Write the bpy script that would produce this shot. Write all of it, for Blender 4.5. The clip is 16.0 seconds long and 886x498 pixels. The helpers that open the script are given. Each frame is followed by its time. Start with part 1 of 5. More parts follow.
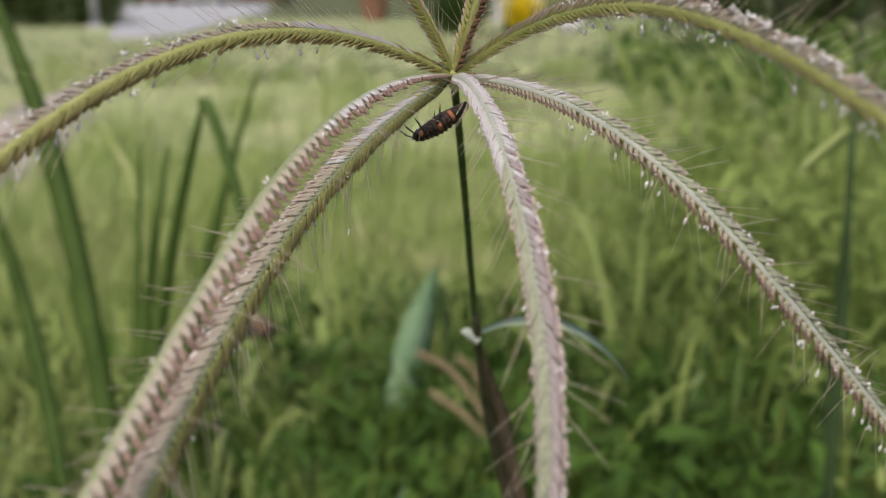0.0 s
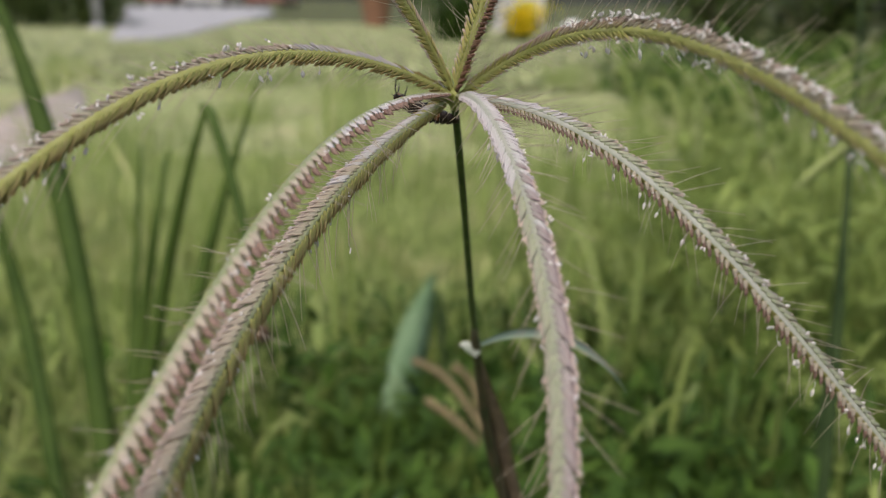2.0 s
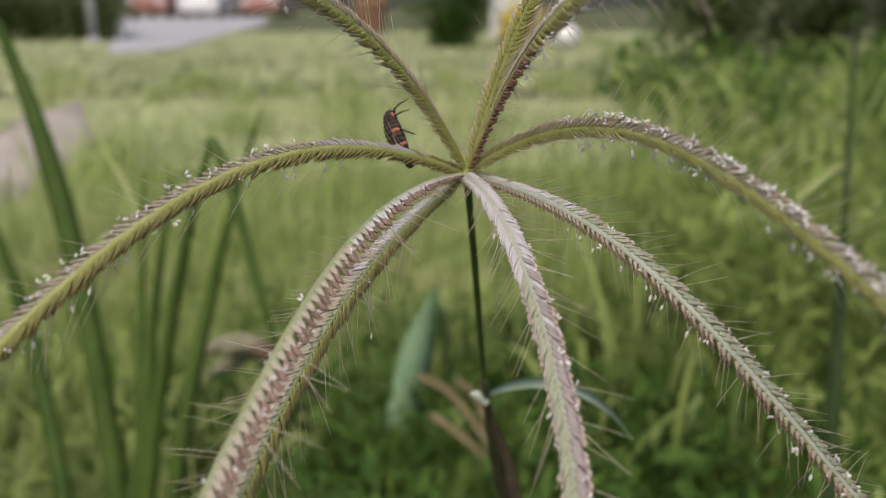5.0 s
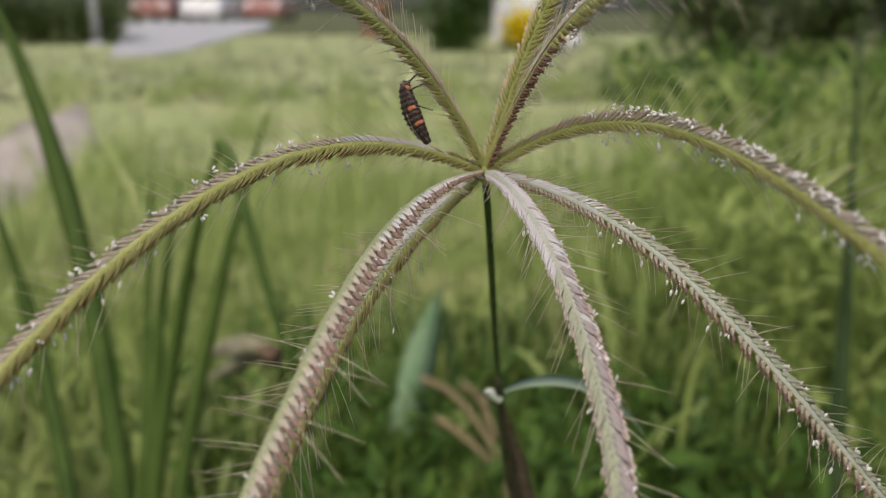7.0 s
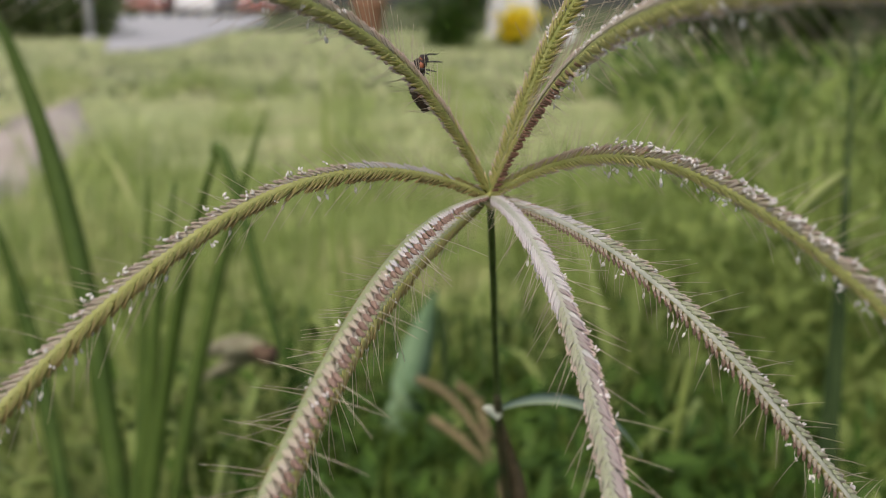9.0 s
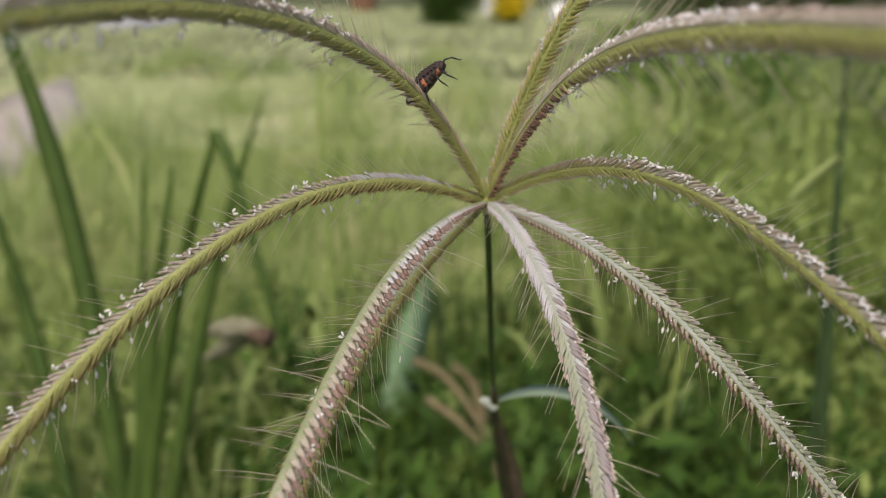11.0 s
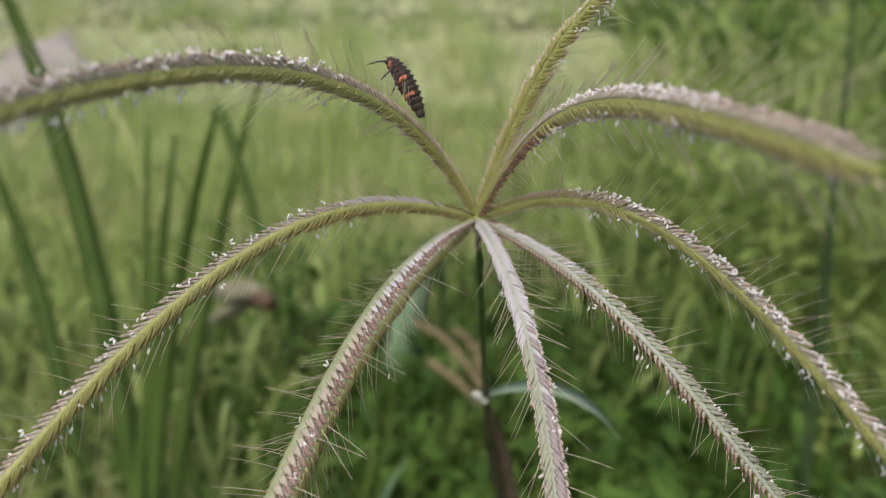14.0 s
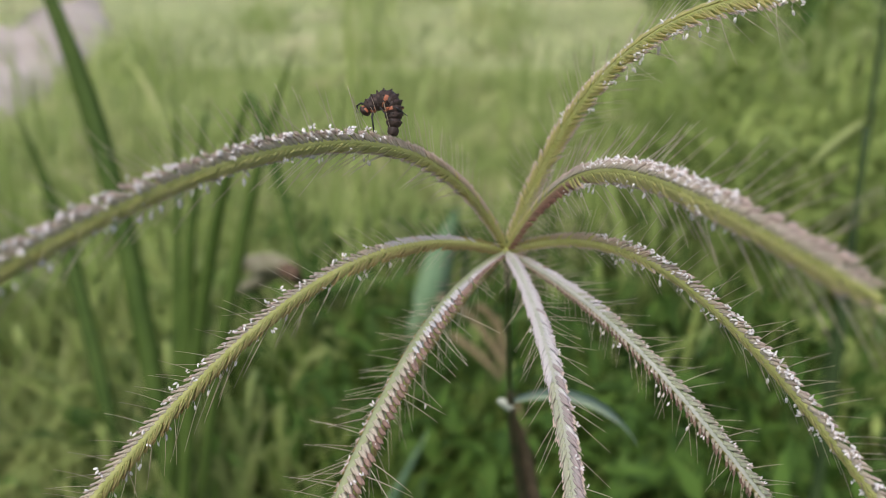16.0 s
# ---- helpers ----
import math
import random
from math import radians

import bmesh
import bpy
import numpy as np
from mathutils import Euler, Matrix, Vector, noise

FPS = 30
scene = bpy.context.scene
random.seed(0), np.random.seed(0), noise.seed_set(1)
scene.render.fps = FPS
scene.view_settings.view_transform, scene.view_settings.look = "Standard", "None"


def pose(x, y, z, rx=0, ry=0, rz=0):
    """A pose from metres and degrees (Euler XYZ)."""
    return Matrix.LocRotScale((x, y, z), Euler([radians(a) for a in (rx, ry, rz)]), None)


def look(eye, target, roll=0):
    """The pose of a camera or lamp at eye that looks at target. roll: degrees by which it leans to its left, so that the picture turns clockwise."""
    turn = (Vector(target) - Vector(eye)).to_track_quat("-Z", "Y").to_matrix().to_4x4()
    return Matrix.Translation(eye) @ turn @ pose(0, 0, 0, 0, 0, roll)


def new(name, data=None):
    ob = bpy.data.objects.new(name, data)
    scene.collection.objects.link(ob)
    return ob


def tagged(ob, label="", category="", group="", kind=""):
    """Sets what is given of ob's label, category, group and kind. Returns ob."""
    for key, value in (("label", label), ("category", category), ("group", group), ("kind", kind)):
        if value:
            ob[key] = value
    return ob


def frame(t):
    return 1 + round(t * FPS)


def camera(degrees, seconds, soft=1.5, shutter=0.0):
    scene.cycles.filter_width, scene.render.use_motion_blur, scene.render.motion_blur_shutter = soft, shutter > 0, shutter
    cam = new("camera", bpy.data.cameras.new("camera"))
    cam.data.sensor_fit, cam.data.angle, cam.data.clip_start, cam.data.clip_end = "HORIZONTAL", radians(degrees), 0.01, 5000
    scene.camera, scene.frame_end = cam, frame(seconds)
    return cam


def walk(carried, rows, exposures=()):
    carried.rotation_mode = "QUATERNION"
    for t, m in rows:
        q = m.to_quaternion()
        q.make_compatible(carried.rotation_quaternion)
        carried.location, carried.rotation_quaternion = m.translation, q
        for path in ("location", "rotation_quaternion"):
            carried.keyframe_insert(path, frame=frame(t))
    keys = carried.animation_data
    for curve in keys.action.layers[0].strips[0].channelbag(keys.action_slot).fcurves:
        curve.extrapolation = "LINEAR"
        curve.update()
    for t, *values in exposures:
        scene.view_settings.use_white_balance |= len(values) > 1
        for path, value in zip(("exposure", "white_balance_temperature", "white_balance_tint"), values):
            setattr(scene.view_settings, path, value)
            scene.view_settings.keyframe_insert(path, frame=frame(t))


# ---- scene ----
cam = camera(54.7, 16.0, soft=1.0)
cam.data.dof.use_dof = True
cam.data.dof.focus_distance = 0.094
cam.data.dof.aperture_fstop = 25
# seconds, eye in metres, turn in degrees
PATH = [
    (0.0, 0.0, -0.0, 0.42, 73.501, -0.0, 0.0),
    (0.5, 0.00078, -0.00016, 0.42014, 73.665, -0.335, -0.013),
    (1.0, 0.00042, -0.00032, 0.42009, 73.669, -0.575, 0.12),
    (1.5, -0.00018, -0.00028, 0.42065, 73.789, -0.545, -0.005),
    (2.0, 4e-05, -0.00075, 0.42159, 73.913, -0.981, 0.139),
    (2.5, -0.00014, -0.00071, 0.42307, 74.169, -0.529, -0.134),
    (3.0, -0.00045, -0.00115, 0.42496, 74.446, -0.487, -0.322),
    (3.5, -0.00212, -0.00138, 0.42706, 74.235, -0.204, -0.171),
    (4.0, -0.00228, -0.00051, 0.42648, 74.133, -0.195, -0.195),
    (4.2, -0.00219, -0.00145, 0.42975, 74.227, 0.123, -0.499),
    (6.3, -0.00229, -0.00346, 0.43181, 74.338, -0.199, 0.229),
    (6.5, -0.00293, -0.00332, 0.4312, 74.518, -0.312, 0.104),
    (7.0, -0.00425, -0.00411, 0.43068, 74.521, 0.071, -0.043),
    (7.5, -0.0069, -0.00343, 0.42971, 74.567, -0.481, -0.143),
    (8.0, -0.00723, -0.00416, 0.42871, 74.676, -0.217, -0.336),
    (8.2, -0.00625, -0.00425, 0.42991, 74.629, -0.335, -0.3),
    (10.5, -0.00502, -0.00612, 0.43786, 73.256, -0.18, -0.514),
    (11.0, -0.00619, -0.00712, 0.43891, 72.822, -0.375, -0.685),
    (11.5, -0.00824, -0.0069, 0.43871, 72.245, -0.431, -0.869),
    (12.0, -0.00697, -0.00816, 0.44155, 71.926, -0.283, -0.785),
    (12.5, -0.0065, -0.00856, 0.44417, 71.81, -0.404, -0.84),
    (13.0, -0.00664, -0.00822, 0.44485, 71.028, -0.586, -0.75),
    (13.5, -0.00506, -0.00808, 0.44651, 70.193, -0.799, -0.508),
    (14.0, -0.00463, -0.00886, 0.44859, 69.727, -0.469, -0.402),
    (14.5, -0.00535, -0.00949, 0.45171, 69.126, -0.34, -0.275),
    (15.0, -0.00567, -0.0098, 0.4544, 68.329, -0.547, 0.166),
    (15.5, -0.00683, -0.00972, 0.4563, 67.377, -0.716, 0.628),
    (16.0, -0.00617, -0.01153, 0.46019, 67.248, -0.643, 1.264),
]
walk(cam, [(t, pose(x, y, z, a, b, c)) for t, x, y, z, a, b, c in PATH], [(0.0, 0.53, 6780, 10), (3.0, 0.42, 6800, 10), (8.0, 0.41, 6920, 10), (11.0, 0.50, 6920, 10), (13.0, 0.54, 6760, 10), (16.0, 0.61, 6430, 10)])

# ---- light: a bright, thinly clouded sky ----
world = bpy.data.worlds.new("sky")
scene.world = world
world.use_nodes = True
wn = world.node_tree.nodes
sky = wn.new("ShaderNodeTexSky")
sky.sky_type = "NISHITA"
sky.sun_disc = False
sky.sun_elevation, sky.sun_rotation = radians(56), radians(-163)
sky.dust_density, sky.air_density = 4.0, 1.0
world.node_tree.links.new(sky.outputs[0], wn["Background"].inputs[0])
wn["Background"].inputs[1].default_value = 0.12
sun = new("sun", bpy.data.lights.new("sun", "SUN"))
sun.data.energy, sun.data.angle, sun.data.color = 1.2, radians(25), (1.0, 0.96, 0.9)
sun.matrix_world = look((-1.6, -5.3, 8.2), (0, 0, 0))


# ---- materials ----
def ramp_mix(nt, fac, c0, c1):
    mix = nt.nodes.new("ShaderNodeMix")
    mix.data_type = "RGBA"
    nt.links.new(fac, mix.inputs[0])
    for socket, c in ((mix.inputs[6], c0), (mix.inputs[7], c1)):
        if isinstance(c, tuple):
            socket.default_value = (*c, 1)
        else:
            nt.links.new(c, socket)
    return mix.outputs[2]


def surface(name, c0, c1, scale, rough=0.6, bump=0.0, leaf=0.0, c2=None, fine=0.0, along=None, island=0.0, stretch=None, spec=0.4, metal=0.0):
    """Two colours mixed by noise of that scale (per metre), a third by finer noise; leaf: share of light let through; along: colour at the tips."""
    m = bpy.data.materials.new(name)
    m.use_nodes = True
    nt = m.node_tree
    bsdf = nt.nodes["Principled BSDF"]
    tc = nt.nodes.new("ShaderNodeTexCoord")
    src = tc.outputs["Object"]
    if stretch:
        mp = nt.nodes.new("ShaderNodeMapping")
        mp.inputs["Scale"].default_value = stretch
        nt.links.new(src, mp.inputs[0])
        src = mp.outputs[0]
    n1 = nt.nodes.new("ShaderNodeTexNoise")
    n1.inputs["Scale"].default_value, n1.inputs["Detail"].default_value = scale, 4
    nt.links.new(src, n1.inputs["Vector"])
    sharp = nt.nodes.new("ShaderNodeMapRange")
    sharp.inputs[1].default_value, sharp.inputs[2].default_value = 0.33, 0.67
    nt.links.new(n1.outputs["Fac"], sharp.inputs[0])
    fac = sharp.outputs[0]
    if island:
        geo = nt.nodes.new("ShaderNodeNewGeometry")
        info = nt.nodes.new("ShaderNodeObjectInfo")
        add = nt.nodes.new("ShaderNodeMath")
        add.operation = "ADD"
        nt.links.new(geo.outputs["Random Per Island"], add.inputs[0])
        nt.links.new(info.outputs["Random"], add.inputs[1])
        wrap = nt.nodes.new("ShaderNodeMath")
        wrap.operation = "FRACT"
        nt.links.new(add.outputs[0], wrap.inputs[0])
        blend = nt.nodes.new("ShaderNodeMix")
        blend.inputs[0].default_value = island
        nt.links.new(fac, blend.inputs[2])
        nt.links.new(wrap.outputs[0], blend.inputs[3])
        fac = blend.outputs[0]
    col = ramp_mix(nt, fac, c0, c1)
    n2 = nt.nodes.new("ShaderNodeTexNoise")
    n2.inputs["Scale"].default_value, n2.inputs["Detail"].default_value = (fine or scale * 6), 3
    nt.links.new(src, n2.inputs["Vector"])
    if c2:
        m2 = nt.nodes.new("ShaderNodeMapRange")
        m2.inputs[1].default_value, m2.inputs[2].default_value = 0.52, 0.72
        nt.links.new(n2.outputs["Fac"], m2.inputs[0])
        col = ramp_mix(nt, m2.outputs[0], col, c2)
    if along:
        at = nt.nodes.new("ShaderNodeAttribute")
        at.attribute_name = "along"
        sm = nt.nodes.new("ShaderNodeMapRange")
        sm.inputs[1].default_value, sm.inputs[2].default_value = 0.15, 0.85
        nt.links.new(at.outputs["Fac"], sm.inputs[0])
        col = ramp_mix(nt, sm.outputs[0], col, along)
    nt.links.new(col, bsdf.inputs["Base Color"])
    bsdf.inputs["Roughness"].default_value = rough
    bsdf.inputs["Specular IOR Level"].default_value = spec
    bsdf.inputs["Metallic"].default_value = metal
    if bump:
        b = nt.nodes.new("ShaderNodeBump")
        b.inputs["Strength"].default_value, b.inputs["Distance"].default_value = 0.7, bump
        nt.links.new(n2.outputs["Fac"], b.inputs["Height"])
        nt.links.new(b.outputs[0], bsdf.inputs["Normal"])
    if leaf:
        tr = nt.nodes.new("ShaderNodeBsdfTranslucent")
        nt.links.new(col, tr.inputs[0])
        mx = nt.nodes.new("ShaderNodeMixShader")
        mx.inputs[0].default_value = leaf
        nt.links.new(bsdf.outputs[0], mx.inputs[1])
        nt.links.new(tr.outputs[0], mx.inputs[2])
        nt.links.new(mx.outputs[0], nt.nodes["Material Output"].inputs[0])
    return m


M_RACHIS = surface("rachis_green", (0.52, 0.55, 0.18), (0.62, 0.63, 0.27), 700, 0.5, 0.00004, 0.48, fine=5000)
M_FLANK_PINK = surface("flank_pink", (0.45, 0.41, 0.29), (0.55, 0.47, 0.39), 500, 0.5, 0.00005, 0.38, fine=4000, along=(0.42, 0.44, 0.12))
M_FLANK_BLUSH = surface("flank_blush", (0.59, 0.51, 0.44), (0.70, 0.58, 0.55), 500, 0.5, 0.00005, 0.38, fine=4000, along=(0.44, 0.46, 0.14))
M_FLANK_PALE = surface("flank_pale_green", (0.44, 0.48, 0.26), (0.54, 0.56, 0.35), 500, 0.5, 0.00005, 0.38, fine=4000, along=(0.44, 0.47, 0.18))
M_FLANK_GREEN = surface("flank_green", (0.54, 0.57, 0.20), (0.64, 0.62, 0.29), 500, 0.5, 0.00005, 0.6, fine=4000, along=(0.34, 0.30, 0.10))
# the lilac colours hold part of the sky's sheen besides the spike's own hue
M_FLANK_LILAC = surface("flank_lilac", (0.50, 0.49, 0.44), (0.60, 0.56, 0.55), 500, 0.5, 0.00005, 0.38, fine=4000, along=(0.42, 0.40, 0.28))
M_FLANK_TAN = surface("flank_tan", (0.60, 0.54, 0.34), (0.70, 0.58, 0.47), 500, 0.5, 0.00005, 0.5, fine=4000, along=(0.34, 0.30, 0.10))
M_FLANK_OLIVE = surface("flank_olive", (0.34, 0.34, 0.11), (0.43, 0.40, 0.17), 500, 0.5, 0.00005, 0.48, fine=4000, along=(0.38, 0.40, 0.11))
M_FLANK_RUST = surface("flank_rust", (0.56, 0.58, 0.35), (0.65, 0.65, 0.44), 500, 0.5, 0.00005, 0.6, fine=4000, along=(0.30, 0.19, 0.11))
M_LIGULE = surface("ligule_white", (0.62, 0.68, 0.58), (0.74, 0.76, 0.70), 300, 0.5, 0.00003, 0.3, fine=2000)
M_DEAD = surface("dead_sheath", (0.19, 0.135, 0.09), (0.30, 0.225, 0.15), 150, 0.7, 0.0001, 0.1, stretch=(3, 3, 0.5), fine=900, c2=(0.12, 0.09, 0.06), spec=0.2)
M_RACHIS_PALE = surface("rachis_pale", (0.36, 0.41, 0.21), (0.46, 0.49, 0.31), 700, 0.5, 0.00004, 0.38, fine=5000)
M_RACHIS_LILAC = surface("rachis_lilac", (0.50, 0.53, 0.44), (0.60, 0.60, 0.55), 700, 0.5, 0.00004, 0.38, fine=5000, along=(0.40, 0.42, 0.26))
M_GLUME_PALE = surface("glume_pale", (0.55, 0.52, 0.38), (0.63, 0.56, 0.47), 250, 0.45, 0.00003, 0.38, fine=6000, along=(0.58, 0.48, 0.42), island=0.2)
M_GLUME_LILAC = surface("glume_lilac", (0.56, 0.57, 0.52), (0.63, 0.61, 0.62), 250, 0.45, 0.00003, 0.25, fine=6000, along=(0.63, 0.58, 0.61), island=0.2)
M_GLUME_DUSK = surface("glume_dusky", (0.37, 0.34, 0.31), (0.46, 0.41, 0.40), 250, 0.5, 0.00003, 0.3, fine=6000, along=(0.43, 0.34, 0.35), island=0.2)
M_GLUME_SAGE = surface("glume_sage", (0.42, 0.46, 0.30), (0.50, 0.52, 0.39), 250, 0.5, 0.00003, 0.35, fine=6000, along=(0.46, 0.44, 0.36), island=0.2)
M_GLUME_CREAM = surface("glume_cream", (0.58, 0.55, 0.30), (0.68, 0.59, 0.43), 250, 0.45, 0.00003, 0.5, fine=6000, along=(0.68, 0.54, 0.48), island=0.2)
M_GLUME_GREEN = surface("glume_green", (0.44, 0.46, 0.14), (0.54, 0.53, 0.22), 250, 0.45, 0.00003, 0.5, fine=6000, along=(0.42, 0.33, 0.16), island=0.25)
M_GLUME_FRESH = surface("glume_fresh", (0.60, 0.62, 0.22), (0.70, 0.68, 0.32), 250, 0.45, 0.00003, 0.62, fine=6000, along=(0.68, 0.62, 0.31), island=0.25)
M_FLORET = surface("floret_brown", (0.15, 0.09, 0.07), (0.30, 0.20, 0.16), 500, 0.6, 0.00003, 0.1, fine=6000, island=0.6)
M_FLORET_PINK = surface("floret_pink", (0.63, 0.51, 0.45), (0.72, 0.60, 0.55), 500, 0.6, 0.00003, 0.3, fine=6000, island=0.4)
M_FLORET_LILAC = surface("floret_lilac", (0.54, 0.50, 0.51), (0.62, 0.57, 0.60), 500, 0.6, 0.00003, 0.25, fine=6000, island=0.4)
M_GLUME_RUST = surface("glume_rust", (0.34, 0.23, 0.13), (0.44, 0.31, 0.19), 250, 0.5, 0.00003, 0.3, fine=6000, along=(0.33, 0.18, 0.13), island=0.35)
M_FLORET_RUST = surface("floret_rust", (0.20, 0.10, 0.07), (0.32, 0.18, 0.13), 500, 0.6, 0.00003, 0.2, fine=6000, island=0.5)
M_FLORET_GREEN = surface("floret_olive", (0.30, 0.23, 0.08), (0.41, 0.32, 0.14), 500, 0.6, 0.00003, 0.35, fine=6000, island=0.4)
M_AWN = surface("awn_straw", (0.74, 0.68, 0.54), (0.42, 0.32, 0.26), 150, 0.6, 0, 0.4, island=0.6)
M_ANTHER = surface("anther_white", (0.80, 0.74, 0.76), (0.86, 0.84, 0.80), 900, 0.7, 0.00003, 0.2, fine=6000, island=0.6)
M_STEM = surface("stem_green", (0.035, 0.06, 0.016), (0.085, 0.125, 0.035), 160, 0.45, 0.00003, stretch=(1, 1, 6), fine=1500)
M_SHEATH = surface("sheath_dark", (0.035, 0.045, 0.018), (0.10, 0.075, 0.045), 120, 0.6, 0.00006, stretch=(3, 3, 0.6), fine=900)
M_PALE = surface("pale_leaf", (0.42, 0.50, 0.36), (0.34, 0.44, 0.28), 90, 0.5, 0.00005, 0.3, fine=900)
M_BLADE = surface("blade_green", (0.052, 0.098, 0.020), (0.118, 0.182, 0.042), 45, 0.5, 0.0001, 0.25, fine=500, island=0.5, spec=0.2)
M_TEAL = surface("blade_bluish", (0.17, 0.29, 0.15), (0.25, 0.38, 0.22), 40, 0.5, 0.0001, 0.35, fine=400, spec=0.2)
M_GRASS = surface("lawn_grass", (0.32, 0.41, 0.12), (0.52, 0.59, 0.26), 1.6, 0.55, 0, 0.4, c2=(0.58, 0.58, 0.30), fine=5, island=0.4, spec=0.2)
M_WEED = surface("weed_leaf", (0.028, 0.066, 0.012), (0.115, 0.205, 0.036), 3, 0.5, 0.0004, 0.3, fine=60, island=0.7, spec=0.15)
M_LEAF_LIGHT = surface("light_grass_leaf", (0.24, 0.34, 0.085), (0.46, 0.54, 0.20), 12, 0.5, 0.0002, 0.4, fine=200, island=0.6, spec=0.25)
M_TALLWEED = surface("tall_weed_leaf", (0.118, 0.185, 0.036), (0.41, 0.50, 0.155), 2, 0.5, 0.0004, 0.4, fine=60, island=0.6, spec=0.15)
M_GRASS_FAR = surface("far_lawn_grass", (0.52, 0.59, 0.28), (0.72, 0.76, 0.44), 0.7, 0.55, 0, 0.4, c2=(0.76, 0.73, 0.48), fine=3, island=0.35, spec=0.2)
M_DRY = surface("dry_straw", (0.15, 0.115, 0.06), (0.26, 0.21, 0.115), 60, 0.7, 0.0001, 0.15, fine=500, island=0.5, spec=0.2)
M_STRAW = surface("bleached_leaf", (0.27, 0.26, 0.17), (0.38, 0.36, 0.26), 60, 0.7, 0.0001, 0.2, fine=500, spec=0.2)
M_BROWN = surface("withered_brown", (0.085, 0.055, 0.038), (0.16, 0.105, 0.07), 80, 0.75, 0.0001, 0.05, fine=600, spec=0.2)
M_DARK = surface("dark_stalk", (0.022, 0.042, 0.014), (0.05, 0.08, 0.028), 120, 0.55, 0.00005, stretch=(1, 1, 0.4), fine=900, spec=0.2)
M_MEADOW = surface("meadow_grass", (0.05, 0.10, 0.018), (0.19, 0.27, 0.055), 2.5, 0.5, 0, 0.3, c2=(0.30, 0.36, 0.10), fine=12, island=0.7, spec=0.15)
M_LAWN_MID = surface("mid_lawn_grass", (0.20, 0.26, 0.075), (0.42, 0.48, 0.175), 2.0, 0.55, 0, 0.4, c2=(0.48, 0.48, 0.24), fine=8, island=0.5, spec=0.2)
M_SOIL = surface("soil", (0.04, 0.05, 0.015), (0.14, 0.155, 0.045), 1.5, 0.9, 0.004, c2=(0.08, 0.06, 0.035), fine=14)
M_MUD = surface("bare_earth", (0.36, 0.31, 0.275), (0.48, 0.42, 0.38), 4, 0.85, 0.006, c2=(0.32, 0.29, 0.21), fine=14)
M_CONCRETE = surface("road_concrete", (0.44, 0.43, 0.44), (0.35, 0.35, 0.36), 1.5, 0.85, 0.003, fine=20, spec=0.2)
M_HEDGE = surface("hedge_leaf", (0.045, 0.075, 0.022), (0.13, 0.18, 0.05), 2, 0.5, 0, 0.25, island=0.7, spec=0.2)
M_BARK = surface("bark", (0.10, 0.07, 0.05), (0.17, 0.13, 0.10), 12, 0.85, 0.004, stretch=(1, 1, 0.3), fine=60)
M_YELLOW = surface("petal_yellow", (0.86, 0.68, 0.02), (0.90, 0.80, 0.08), 20, 0.6, 0, 0.4, island=0.5, spec=0.2)
M_TERRA = surface("terracotta", (0.26, 0.13, 0.08), (0.33, 0.18, 0.11), 10, 0.8, 0.001, fine=90)
M_WALL = surface("white_plaster", (0.78, 0.77, 0.76), (0.68, 0.67, 0.66), 3, 0.8, 0.001, fine=60)
M_STEEL = surface("galvanised", (0.40, 0.41, 0.42), (0.52, 0.52, 0.52), 8, 0.5, 0.0004, metal=0.6, fine=90)
M_RED = surface("car_red", (0.28, 0.12, 0.11), (0.34, 0.16, 0.14), 2, 0.3, 0, spec=0.5)
M_WHITE = surface("car_white", (0.75, 0.75, 0.76), (0.70, 0.70, 0.72), 2, 0.25, 0, spec=0.6)
M_TYRE = surface("rubber", (0.02, 0.02, 0.02), (0.035, 0.035, 0.035), 20, 0.8, 0.001, fine=90)
M_GLASS = surface("dark_glass", (0.02, 0.025, 0.03), (0.03, 0.035, 0.04), 3, 0.08, 0, spec=0.8)


# ---- builders ----
def mesh_from(name, verts, faces, mats, index=None, along=None, smooth=True):
    me = bpy.data.meshes.new(name)
    me.from_pydata([tuple(v) for v in verts], [], [tuple(int(i) for i in f) for f in faces])
    for m in mats:
        me.materials.append(m)
    if index is not None:
        me.polygons.foreach_set("material_index", np.asarray(index, np.int32))
    if along is not None:
        me.attributes.new("along", "FLOAT", "POINT").data.foreach_set("value", np.asarray(along, np.float32))
    if smooth:
        me.polygons.foreach_set("use_smooth", np.ones(len(me.polygons), bool))
    me.update()
    return me


def part(name, me, parent, label="", m=None):
    ob = new(name, me)
    ob.parent = parent
    if m is not None:
        ob.matrix_basis = m
    return tagged(ob, label)


def bezier(c, n):
    c = [np.array(p, float) for p in c]
    u = np.linspace(0, 1, n)[:, None]
    return (1 - u) ** 3 * c[0] + 3 * u * (1 - u) ** 2 * c[1] + 3 * u * u * (1 - u) * c[2] + u**3 * c[3]


def even(points, step):
    """The line through points at even steps of its length."""
    d = np.r_[0, np.cumsum(np.linalg.norm(np.diff(points, axis=0), axis=1))]
    s = np.arange(0, d[-1], step)
    return np.stack([np.interp(s, d, points[:, k]) for k in range(3)], 1)


def unit(v):
    return v / np.maximum(np.linalg.norm(v, axis=-1, keepdims=True), 1e-12)


def tangents(p):
    return unit(np.gradient(p, axis=0))


